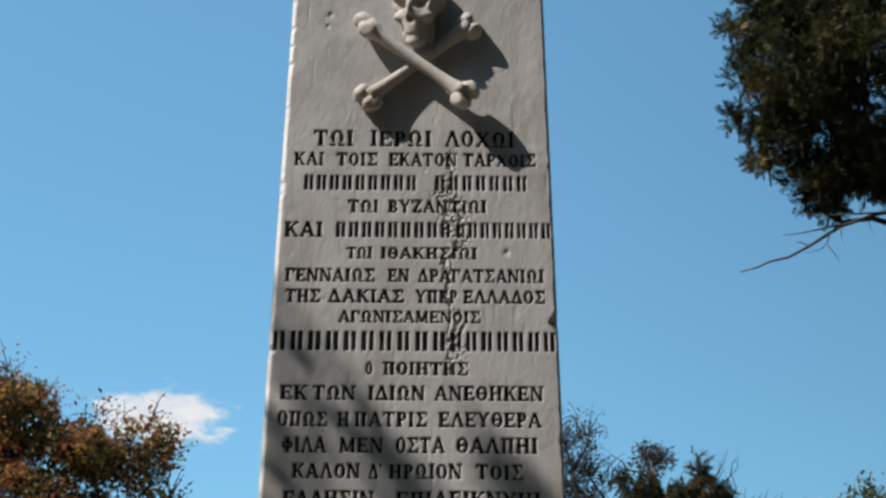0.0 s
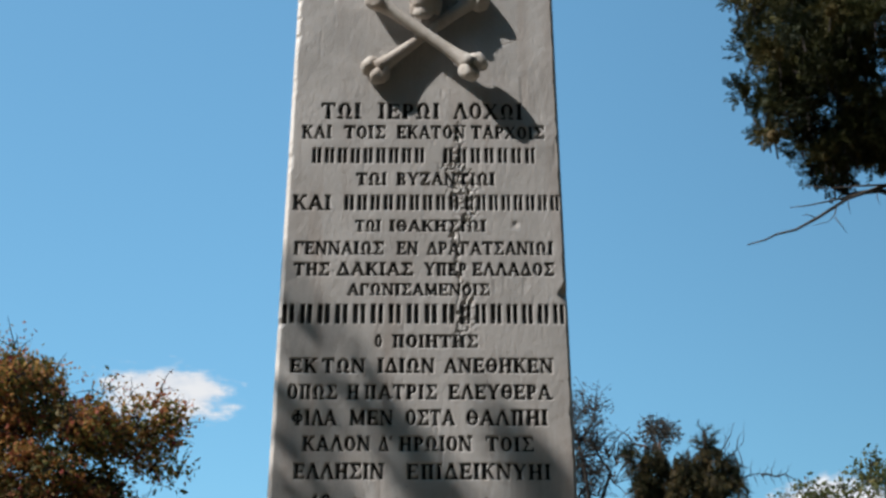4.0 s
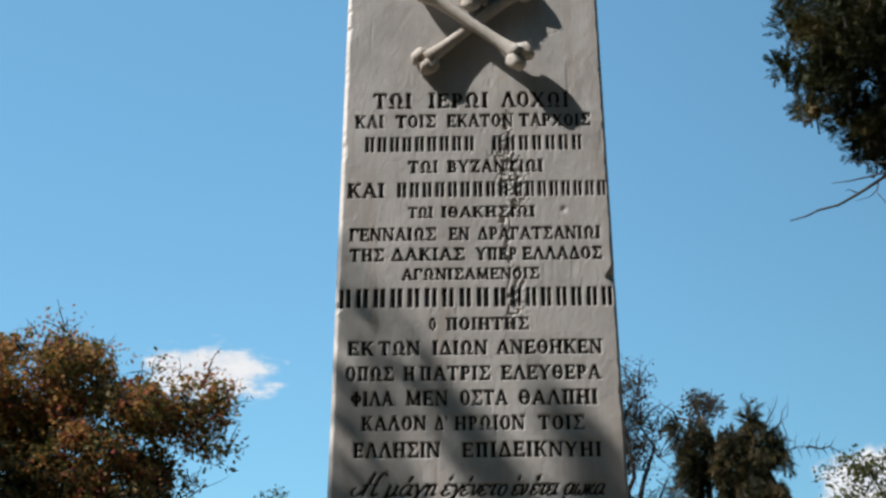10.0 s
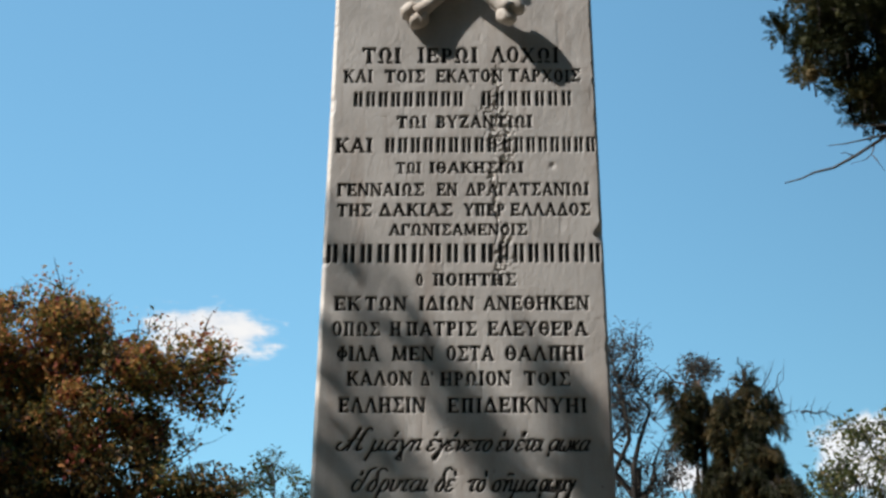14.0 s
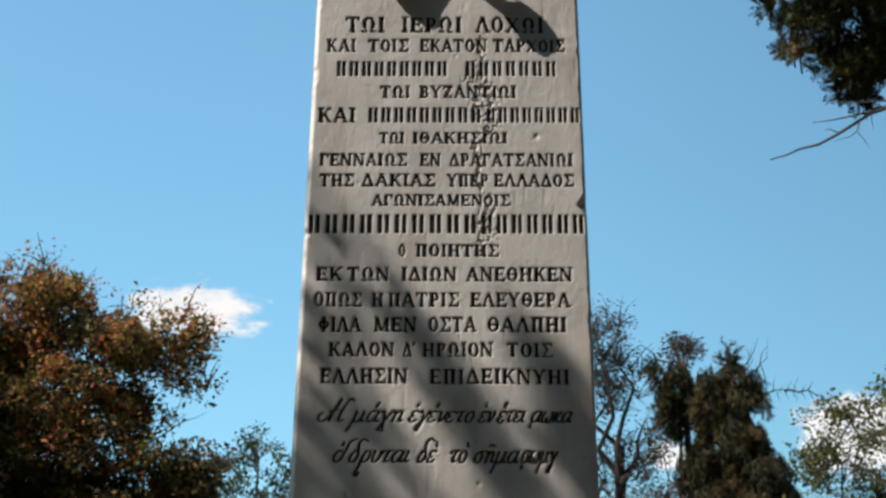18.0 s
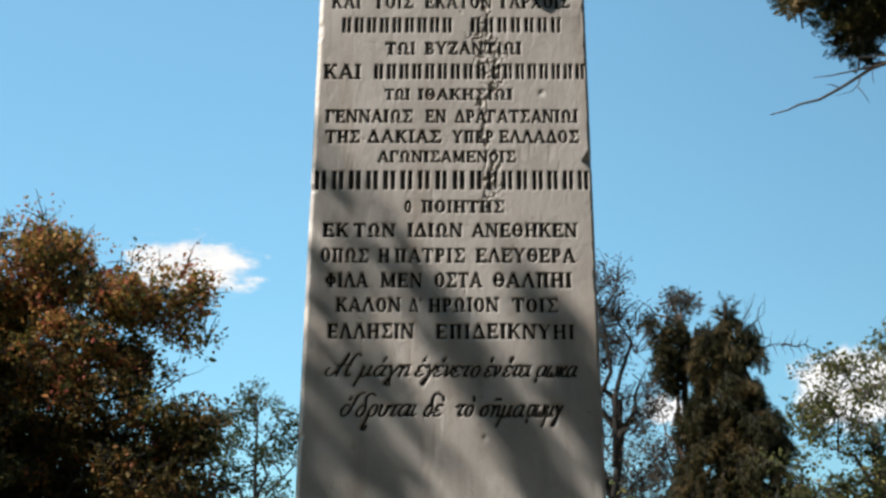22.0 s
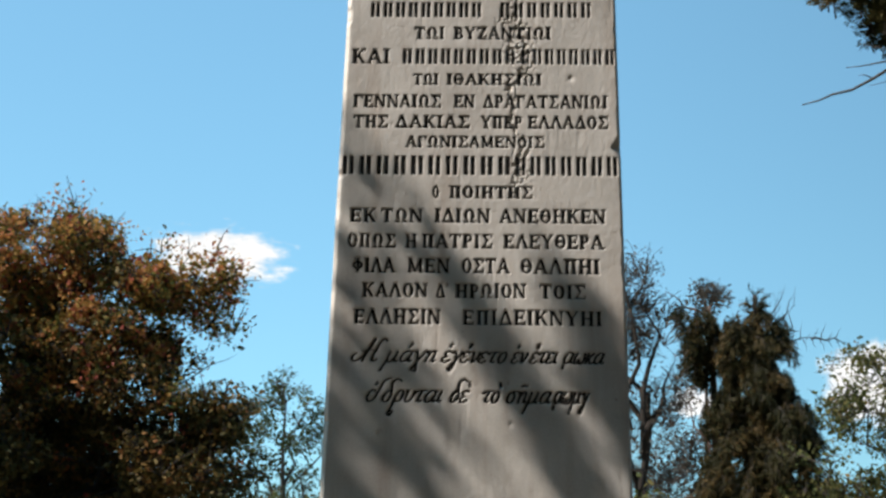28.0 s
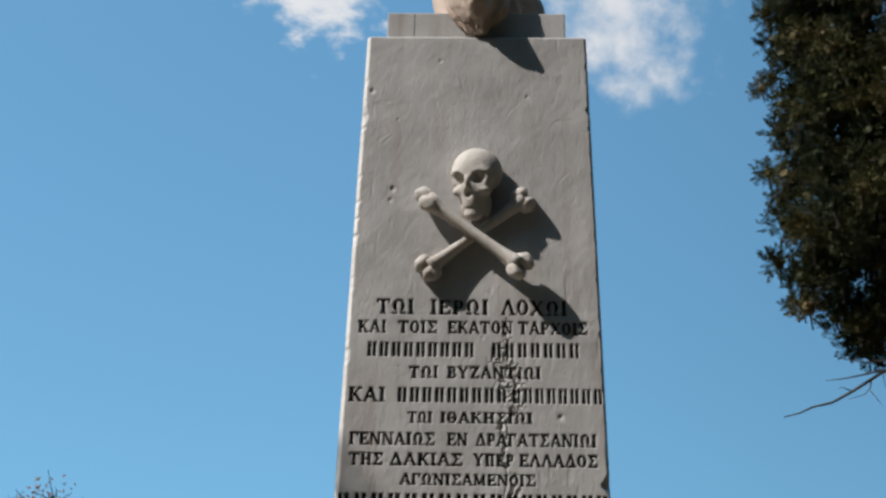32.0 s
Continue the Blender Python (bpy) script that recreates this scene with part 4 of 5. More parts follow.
# the broad tree in autumn colours
rr = random.Random(11)
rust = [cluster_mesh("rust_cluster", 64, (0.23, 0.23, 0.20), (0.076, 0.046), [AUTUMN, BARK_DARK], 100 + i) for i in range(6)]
shaded_turning = [cluster_mesh("shaded_turning_cluster", 70, (0.26, 0.26, 0.21), (0.078, 0.048), [SHADED_TURNING, BARK_DARK], 120 + i) for i in range(6)]
sprig = [cluster_mesh("rust_sprig", 24, (0.30, 0.30, 0.25), (0.070, 0.042), [AUTUMN, BARK_DARK], 140 + i, twigs=2) for i in range(5)]
spots = in_clumps([((-6.35, 14.2, 6.22), (0.95, 0.9, 0.56), 19), ((-5.45, 14.1, 6.28), (0.62, 0.8, 0.46), 13), ((-5.15, 13.9, 5.70), (0.62, 0.6, 0.50), 9),
                   ((-4.40, 14.0, 5.74), (0.66, 0.6, 0.30), 14), ((-3.62, 13.9, 5.92), (0.36, 0.4, 0.26), 5), ((-3.52, 13.9, 5.38), (0.10, 0.2, 0.16), 1),
                   ((-4.80, 14.0, 5.15), (0.70, 0.8, 0.55), 11), ((-5.65, 13.8, 5.00), (0.95, 0.9, 0.65), 15), ((-6.60, 13.9, 5.10), (0.80, 0.8, 0.70), 12),
                   ((-3.80, 14.0, 4.10), (0.62, 0.7, 0.28), 9), ((-4.45, 13.9, 4.35), (0.70, 0.8, 0.45), 11), ((-5.40, 13.8, 3.95), (0.95, 0.9, 0.60), 15),
                   ((-4.20, 14.0, 3.35), (1.00, 0.9, 0.45), 15), ((-3.35, 14.2, 3.45), (0.40, 0.6, 0.40), 5), ((-6.60, 14.2, 3.60), (0.90, 0.9, 0.80), 14), ((-5.60, 14.2, 2.70), (1.40, 1.1, 0.50), 14),
                   ((-6.50, 15.0, 3.60), (0.90, 0.6, 1.00), 26), ((-5.10, 15.0, 3.40), (1.00, 0.6, 0.80), 24), ((-5.70, 14.9, 4.70), (0.90, 0.6, 0.70), 16), ((-4.30, 14.8, 3.60), (0.75, 0.6, 0.55), 14), ((-6.30, 13.4, 3.20), (0.80, 0.6, 0.80), 16), ((-6.20, 15.3, 3.20), (1.10, 0.4, 0.90), 34), ((-5.70, 14.7, 3.80), (0.90, 0.5, 0.75), 26), ((-6.15, 14.6, 4.90), (0.50, 0.5, 0.50), 12), ((-5.85, 14.3, 5.60), (0.70, 0.4, 0.50), 16), ((-4.35, 14.1, 4.85), (0.50, 0.5, 0.35), 10), ((-3.35, 14.0, 4.05), (0.32, 0.5, 0.25), 7)], rr)
# unseen clumps farther left, added to keep the sun off the lower crown
spots += in_clumps([((-8.7, 12.0, 5.5), (1.4, 1.2, 0.9), 40), ((-7.75, 12.3, 6.5), (0.65, 0.9, 0.8), 14), ((-8.6, 14.6, 4.2), (1.4, 1.3, 1.2), 14), ((-7.7, 12.6, 4.2), (0.8, 0.9, 0.6), 12)], rr, (4, 6), 0.3)
edge = in_blobs([((-6.3, 14.2, 6.20), (1.05, 0.9, 0.76), 34), ((-5.4, 14.1, 6.32), (0.74, 0.8, 0.72), 36), ((-3.85, 13.9, 5.95), (0.74, 0.4, 0.54), 28), ((-3.6, 14.0, 4.05), (0.70, 0.6, 0.45), 18), ((-4.0, 14.0, 4.75), (0.45, 0.6, 0.35), 5), ((-3.52, 13.9, 5.55), (0.22, 0.3, 0.40), 7)], rr, 0.75)
wisps = set(edge)


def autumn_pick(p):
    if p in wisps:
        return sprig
    # rust above; lower down the leaves with shade put into their colour
    return rust if rr.random() < 0.05 + 0.92 * max(0.0, min(1.0, (p[2] - 4.1) / 1.6)) else shaded_turning


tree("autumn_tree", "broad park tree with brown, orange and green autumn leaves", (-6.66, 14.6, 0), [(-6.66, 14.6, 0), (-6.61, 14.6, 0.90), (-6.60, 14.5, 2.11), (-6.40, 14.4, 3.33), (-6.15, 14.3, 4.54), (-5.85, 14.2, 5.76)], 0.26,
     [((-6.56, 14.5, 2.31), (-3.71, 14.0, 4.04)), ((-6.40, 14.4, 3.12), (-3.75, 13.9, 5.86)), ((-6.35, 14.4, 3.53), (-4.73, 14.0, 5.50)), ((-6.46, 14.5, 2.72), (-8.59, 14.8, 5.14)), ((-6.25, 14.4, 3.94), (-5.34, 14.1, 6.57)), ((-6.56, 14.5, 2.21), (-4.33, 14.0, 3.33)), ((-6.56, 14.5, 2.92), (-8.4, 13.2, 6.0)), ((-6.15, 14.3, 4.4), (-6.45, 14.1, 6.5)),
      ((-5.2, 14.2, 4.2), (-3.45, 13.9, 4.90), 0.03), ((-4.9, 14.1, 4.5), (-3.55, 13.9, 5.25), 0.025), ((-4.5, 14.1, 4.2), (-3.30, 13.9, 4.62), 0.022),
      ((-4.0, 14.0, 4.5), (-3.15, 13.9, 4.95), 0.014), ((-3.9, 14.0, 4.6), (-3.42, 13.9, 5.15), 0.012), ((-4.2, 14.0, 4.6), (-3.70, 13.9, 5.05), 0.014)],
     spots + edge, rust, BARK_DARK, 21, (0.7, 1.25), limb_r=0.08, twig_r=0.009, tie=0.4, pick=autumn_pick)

# the thin-crowned green tree behind it
rr = random.Random(12)
olive = [cluster_mesh("olive_cluster", 54, (0.28, 0.28, 0.18), (0.085, 0.05), [OLIVE, BARK_GREY], 200 + i) for i in range(6)]
spots = in_clumps([(c, r, max(2, round(n / 2.2))) for c, r, n in [((-4.25, 26, 6.33), (0.5, 0.6, 0.28), 12), ((-5.0, 26, 5.95), (0.5, 0.6, 0.4), 14), ((-3.33, 26.2, 5.72), (0.6, 0.6, 0.45), 18), ((-4.34, 26, 5.25), (1.3, 0.9, 0.6), 34), ((-4.14, 26.3, 4.05), (1.8, 0.9, 0.7), 52), ((-2.73, 26.3, 4.91), (0.9, 0.9, 0.9), 16)]], rr, (1, 3), 0.24)
tree("green_tree", "slender park tree with a thin olive-green crown", (-4.24, 26, 0), [(-4.24, 26, 0), (-4.26, 26, 0.96), (-4.20, 26, 2.48), (-4.22, 26, 3.90), (-4.26, 26, 5.11), (-4.24, 26, 6.03)], 0.10,
     [((-4.20, 26, 3.09), (-5.05, 26, 5.52)), ((-4.20, 26, 3.39), (-3.33, 26.1, 5.52)), ((-4.22, 26, 4.10), (-3.83, 26, 5.92)), ((-4.20, 26, 2.79), (-2.72, 26.2, 4.71)), ((-4.20, 26, 2.69), (-5.46, 26.2, 4.10))],
     spots, olive, BARK_GREY, 22, limb_r=0.05)

# the nearly bare tree beside the pillar
rr = random.Random(13)
grey = [cluster_mesh("dry_cluster", 44, (0.36, 0.36, 0.40), (0.06, 0.03), [GREYLEAF, BARK_DARK], 300 + i, twigs=7) for i in range(6)]
spots = in_blobs([((2.42, 20, 7.30), (0.40, 0.5, 0.7), 24), ((2.72, 20, 6.55), (0.40, 0.5, 0.6), 20), ((2.16, 20, 6.25), (0.7, 0.6, 0.9), 18), ((3.02, 20, 5.44), (0.38, 0.5, 0.7), 14), ((2.36, 20, 5.03), (0.7, 0.6, 0.6), 10), ((2.87, 20.2, 4.02), (0.5, 0.6, 0.5), 8)], rr, 0.1)
tree("bare_tree", "dark-branched tree with few remaining dry leaves", (2.56, 20, 0), [(2.56, 20, 0), (2.58, 20, 1.19), (2.62, 20, 2.81), (2.64, 20, 4.23), (2.66, 20, 4.83)], 0.12,
     [((2.64, 20, 4.12), (2.44, 20, 7.87)), ((2.64, 20, 4.33), (2.77, 20, 7.26)), ((2.65, 20, 4.63), (3.22, 20, 6.05)), ((2.62, 20, 3.62), (1.75, 20, 6.86)), ((2.60, 20, 3.21), (2.11, 20, 5.44)), ((2.65, 20, 4.53), (2.26, 20, 7.26))],
     spots, grey, BARK_DARK, 23, limb_r=0.07, twig_r=0.009, tie=1.0)

# two ragged conifers
def spray_mesh(name, mats, seed, count=260):
    """One drooping conifer branch end: a sagging twig with side twigs, all hung with needles."""
    rp = random.Random(seed)
    vs, fs, lines = [], [], []
    top = [Vector((0.55 * t, 0.03 * math.sin(5 * t + seed), 0.05 * t - 0.24 * t * t)) for t in (0, 0.25, 0.5, 0.75, 1)]
    lines.append((top, 0.008))
    for k in range(7):
        t = rp.uniform(0.1, 0.95)
        a = Vector((0.55 * t, 0, 0.05 * t - 0.24 * t * t))
        w = Vector((rp.uniform(0.3, 1.0), rp.choice((-1, 1)) * rp.uniform(0.4, 1.0), rp.uniform(-1.0, -0.1))).normalized() * rp.uniform(0.14, 0.28)
        lines.append(([a, a + w * 0.5, a + w + Vector((0, 0, -0.05))], 0.004))
    for ln, r in lines:
        tube(vs, fs, ln, [r * (1 - 0.6 * i / (len(ln) - 1)) for i in range(len(ln))], 3)
    mi = [1] * len(fs)
    for _ in range(count):
        ln, _r = rp.choice(lines)
        k = rp.randrange(len(ln) - 1)
        c = ln[k].lerp(ln[k + 1], rp.random())
        d = ((ln[k + 1] - ln[k]).normalized() * 0.6 + Vector((rp.uniform(-0.7, 0.7), rp.uniform(-0.7, 0.7), rp.uniform(-1.5, 0.3)))).normalized()
        e = d.cross(Vector((rp.uniform(-1, 1), rp.uniform(-1, 1), rp.uniform(-1, 1)))).normalized() * rp.uniform(0.006, 0.011)
        d *= rp.uniform(0.09, 0.19)
        o = len(vs)
        vs += [c, c + d * 0.5 + e, c + d, c + d * 0.5 - e]
        fs += [(o, o + 1, o + 2), (o, o + 2, o + 3)]
        mi += [0, 0]
    return mesh_from(name, vs, fs, mats, mi)


rr = random.Random(14)
fir = [spray_mesh("needle_spray", [FIR, BARK_DARK], 400 + i) for i in range(8)]


def tiers(x, y, heights, reaches, step, arms, rr, lean=0.5):
    """Sprays along the branches of a conifer, tier by tier: (x, y, z, way, droop)."""
    out, z = [], heights[0]
    while z > heights[-1]:
        reach = float(np.interp(-z, [-h for h in heights], reaches))
        for _ in range(arms):
            a, full, r = rr.uniform(0, 6.283), reach * rr.choice((0.45, 0.7, 0.9, 1.0, 1.25)), 0.0
            while r < max(full - 0.4, 0.01):
                out.append((x + r * math.cos(a), y + r * math.sin(a), z - 0.30 * r + rr.uniform(-0.06, 0.06), a + rr.uniform(-0.4, 0.4), lean + rr.uniform(-0.25, 0.35)))
                r += 0.30
        z -= step * rr.uniform(0.7, 1.3)
    return out


def hung(c, r, n, rr, lean=1.1):
    return [(p[0], p[1], p[2], rr.uniform(0, 6.283), lean + rr.uniform(-0.3, 0.3)) for p in in_blobs([(c, r, n)], rr, 0)]


spots = tiers(5.38, 24, (7.75, 7.6, 6.65, 6.0, 5.4, 4.75, 4.1, 3.0, 2.4), (0.36, 0.52, 0.85, 1.10, 1.30, 1.42, 1.50, 1.60, 1.7), 0.155, 6, rr)
spots += [(5.32, 24, 7.55, 0.5 + 2 * k, -1.5) for k in range(3)] + hung((5.86, 24, 7.60), (0.13, 0.15, 0.15), 7, rr) + hung((4.92, 24, 7.0), (0.28, 0.3, 0.45), 22, rr) + hung((4.92, 24, 7.55), (0.20, 0.3, 0.25), 16, rr) + hung((4.85, 24.2, 6.0), (0.32, 0.3, 0.7), 26, rr) + hung((6.35, 24, 4.3), (0.5, 0.5, 0.4), 14, rr) + hung((5.80, 24, 6.35), (0.30, 0.3, 0.40), 16, rr) + hung((6.10, 24, 5.4), (0.30, 0.3, 0.50), 16, rr)
tree("fir_tree", "dark ragged fir tree with drooping branches", (5.38, 24, 0), [(5.38, 24, 0), (5.38, 24, 1.51), (5.37, 24, 3.54), (5.35, 24, 5.56), (5.33, 24, 6.98), (5.33, 24, 8.05)], 0.2,
     [((5.36, 24, 6.95), (6.50, 24, 7.20)), ((6.40, 24, 7.18), (7.18, 24, 7.10), 0.025), *[((5.9 + 0.14 * k, 24, 7.12 + 0.01 * k), (5.95 + 0.15 * k, 24, 7.30 + 0.10 * (k % 3)), 0.011) for k in range(8)], *[((6.1 + 0.16 * k, 24, 7.16), (6.15 + 0.17 * k, 24, 6.98 - 0.05 * (k % 2)), 0.010) for k in range(6)], ((5.75, 24, 7.0), (5.72, 24, 8.15), 0.016), ((5.6, 24, 7.1), (5.85, 24, 8.20), 0.014), ((5.9, 24, 7.05), (6.14, 24, 8.25), 0.016), ((5.36, 24, 6.57), (5.94, 24, 8.25)), ((5.60, 24, 7.0), (6.10, 24, 8.05)), ((5.37, 24, 4.95), (6.35, 23.6, 5.16)), ((5.37, 24, 3.94), (6.75, 24, 5.05)), ((5.37, 24, 5.76), (4.52, 23.8, 5.56)), ((5.37, 24, 4.35), (4.22, 23.7, 4.05))],
     spots, fir, BARK_DARK, 24, (0.75, 1.1), limb_r=0.035, twig_r=0.008, spot_name="needle_spray", tie=0.15)

spots = hung((4.32, 24.5, 7.75), (0.34, 0.3, 0.22), 18, rr) + hung((4.14, 24.5, 7.10), (0.28, 0.3, 0.50), 28, rr, 1.4) + hung((4.60, 24.5, 7.10), (0.30, 0.3, 0.50), 12, rr, 1.2) + hung((3.92, 24.4, 8.00), (0.22, 0.1, 0.08), 4, rr, 0.9)
spots += hung((4.60, 24.5, 5.75), (0.34, 0.3, 0.7), 22, rr) + hung((4.90, 24.4, 6.3), (0.22, 0.3, 0.6), 14, rr) + tiers(4.55, 24.5, (5.0, 4.4, 3.6, 2.8), (0.6, 0.95, 1.1, 1.2), 0.13, 5, rr)
tree("pine_tree", "tall conifer with a reddish trunk and hanging dark sprays", (4.61, 24.6, 0), [(4.61, 24.6, 0), (4.61, 24.6, 1.50), (4.59, 24.6, 3.52), (4.57, 24.6, 5.55), (4.55, 24.6, 7.17), (4.52, 24.6, 7.95)], 0.15,
     [((4.56, 24.6, 7.67), (3.60, 24.4, 8.20)), ((4.56, 24.6, 7.17), (4.00, 24.4, 6.97)), ((4.58, 24.6, 4.54), (3.95, 24.4, 6.16)), ((4.58, 24.6, 3.93), (3.80, 24.5, 4.13)), ((4.55, 24.6, 7.37), (4.40, 24.5, 8.05))],
     spots, fir, BARK_RED, 25, (0.65, 1.05), limb_r=0.035, twig_r=0.008, spot_name="needle_spray", tie=0.2)
thin = [cluster_mesh("thin_cluster", 60, (0.30, 0.30, 0.26), (0.075, 0.042), [GREYLEAF, BARK_GREY], 330 + i, twigs=4) for i in range(5)]
spots = in_blobs([((4.60, 25.2, 8.30), (0.34, 0.3, 0.32), 13), ((4.20, 25.2, 5.74), (0.75, 0.4, 1.2), 22), ((3.6, 25.2, 4.6), (0.7, 0.4, 0.9), 36)], rr, 0)
tree("leafy_sapling", "thin dry-leaved tree rising behind the conifers", (4.49, 25.2, 0), [(4.49, 25.2, 0), (4.44, 25.2, 2.50), (4.49, 25.2, 5.54), (4.53, 25.2, 8.27)], 0.09, [((4.47, 25.2, 4.52), (3.99, 25.2, 6.55)), ((4.49, 25.2, 6.55), (4.75, 25.2, 8.47))], spots, thin, BARK_GREY, 28, limb_r=0.025, twig_r=0.007, tie=0.7)

# the pale green tree at the far side
rr = random.Random(15)
pale = [cluster_mesh("pale_cluster", 44, (0.32, 0.32, 0.25), (0.095, 0.06), [PALE, BARK_GREY], 500 + i) for i in range(6)]
spots = in_clumps([(c, r, max(2, round(n / 1.5))) for c, r, n in [((6.89, 22, 5.90), (0.8, 0.8, 0.6), 26), ((6.28, 22, 5.50), (0.45, 0.7, 0.4), 10), ((8.00, 22, 6.21), (0.9, 0.9, 0.8), 24), ((6.99, 22, 4.49), (1.3, 0.9, 0.6), 26), ((8.30, 22.3, 4.38), (1.4, 1.0, 1.2), 22), ((6.68, 22, 3.37), (1.5, 1.0, 0.5), 24)]], rr, (1, 3), 0.24)
tree("pale_tree", "park tree with pale green and yellowing leaves", (8.00, 22.2, 0), [(8.00, 22.2, 0), (7.90, 22.2, 1.04), (7.85, 22.2, 2.56), (7.70, 22.1, 3.98), (7.60, 22, 5.20)], 0.2,
     [((7.85, 22.2, 2.76), (6.18, 22, 4.39)), ((7.80, 22.2, 3.17), (6.58, 22, 5.90)), ((7.70, 22.1, 3.88), (7.09, 22, 6.31)), ((7.70, 22.1, 3.78), (8.40, 22.2, 6.41)), ((7.85, 22.2, 2.56), (5.87, 22, 3.37))],
     spots, pale, BARK_GREY, 26, limb_r=0.07)

# the dark cypress overhead, close by
def lump_mesh(name, mats, seed):
    """A rounded lump of cypress shoots: short fingers that stand out from a middle, closely set with scale leaves."""
    rp = random.Random(seed)
    vs, fs, mi = [], [], []
    tube(vs, fs, [(0, 0, -0.12), (0, 0, 0), (0.005, 0, 0.05)], [0.005, 0.004, 0.002], 4)
    mi += [1] * len(fs)
    core = bmesh.new()                                       # the close inner shoots
    bmesh.ops.create_icosphere(core, subdivisions=2, radius=0.034)
    o = len(vs)
    vs += [v.co * (1 + 0.5 * noise.noise(v.co * 30 + Vector((seed, 0, 0)))) for v in core.verts]
    fs += [tuple(v.index + o for v in f.verts) for f in core.faces]
    mi += [0] * len(core.faces)
    core.free()
    for _ in range(46):
        p = Vector((rp.gauss(0, 1), rp.gauss(0, 1), rp.gauss(0, 1))).normalized()
        c = p * rp.uniform(0.03, 0.065)
        way = (p + Vector((rp.uniform(-0.35, 0.35), rp.uniform(-0.35, 0.35), rp.uniform(0.0, 0.7)))).normalized()
        long, fat = rp.uniform(0.045, 0.080), rp.uniform(0.011, 0.018)
        for _ in range(52):
            t = rp.random()
            q = Vector((rp.gauss(0, 1), rp.gauss(0, 1), rp.gauss(0, 1))).normalized()
            at = c + way * long * t + q * fat * (1.1 - 0.75 * t)
            d = (way * 1.2 + q * 0.7).normalized()
            e = d.cross(Vector((rp.uniform(-1, 1), rp.uniform(-1, 1), rp.uniform(-1, 1)))).normalized()
            ln, w, o = rp.uniform(0.010, 0.018), rp.uniform(0.0020, 0.0034), len(vs)
            vs += [at + e * w, at - e * w, at + d * ln]
            fs.append((o, o + 1, o + 2))
            mi.append(0)
    return mesh_from(name, vs, fs, mats, mi)


cyp = [lump_mesh("scale_lump", [CYPRESS, BARK_DARK], 600 + i) for i in range(8)]
rr = random.Random(16)
CX, CY = 3.37, 4.60


def cypress_reach(z, a):
    """How far the crown stands out from its trunk."""
    low = float(np.interp(z, (5.50, 5.62, 5.75, 6.05, 9.0, 11.5), (0.55, 0.86, 1.05, 1.26, 1.20, 0.6)))
    return low + 0.07 * math.sin(6.85 * z + 4.04 + 0.8 * math.sin(3 * a)) + 0.05 * math.sin(9 * a + 2 * z)


spots = []
for count, z0, z1, inside, reach, apart in ((170, 5.55, 8.9, 0.0, 0.12, 0.215), (300, 5.60, 8.9, 0.24, 0.12, 0.115), (200, 5.6, 8.9, 0.46, 0.16, 0.11), (60, 8.9, 11.4, 0.05, 0.1, 0.2)):
    made = []
    for _ in range(60 * count):
        if len(made) == count:
            break
        z, a = rr.uniform(z0, z1), rr.uniform(radians(135), radians(335))
        r = cypress_reach(z, a) - inside - rr.uniform(0, reach)
        p = (CX + r * math.cos(a), CY + r * math.sin(a), z)
        if all((p[0] - q[0]) ** 2 + (p[1] - q[1]) ** 2 + (p[2] - q[2]) ** 2 > apart ** 2 for q in made):
            made.append(p)
    spots += made
for _ in range(60):                                         # the underside
    a, r = rr.uniform(radians(135), radians(335)), 0.85 * math.sqrt(rr.random())
    spots.append((CX + r * math.cos(a), CY + r * math.sin(a), 5.52 + 0.08 * rr.random()))
limbs = [((CX, CY, 5.0 + 0.40 * k), (CX + 0.95 * math.cos(2.6 + 0.7 * (k % 5)), CY + 0.95 * math.sin(2.6 + 0.7 * (k % 5)), 5.6 + 0.40 * k)) for k in range(9)]
cypress = tree("cypress_tree", "tall dense dark green cypress with bare lower twigs", (CX, CY, 0), [(CX, CY, 0), (CX + 0.02, CY, 1.8), (CX, CY, 4.0), (CX, CY, 6.2), (CX, CY, 8.6), (CX, CY, 11.4)], 0.20,
     limbs, spots, cyp, BARK_DARK, 27, (0.95, 1.5), limb_r=0.035, spot_name="scale_lump", tie=0.3, flat=True)
off = Vector((CX, CY, 0))
branch = None
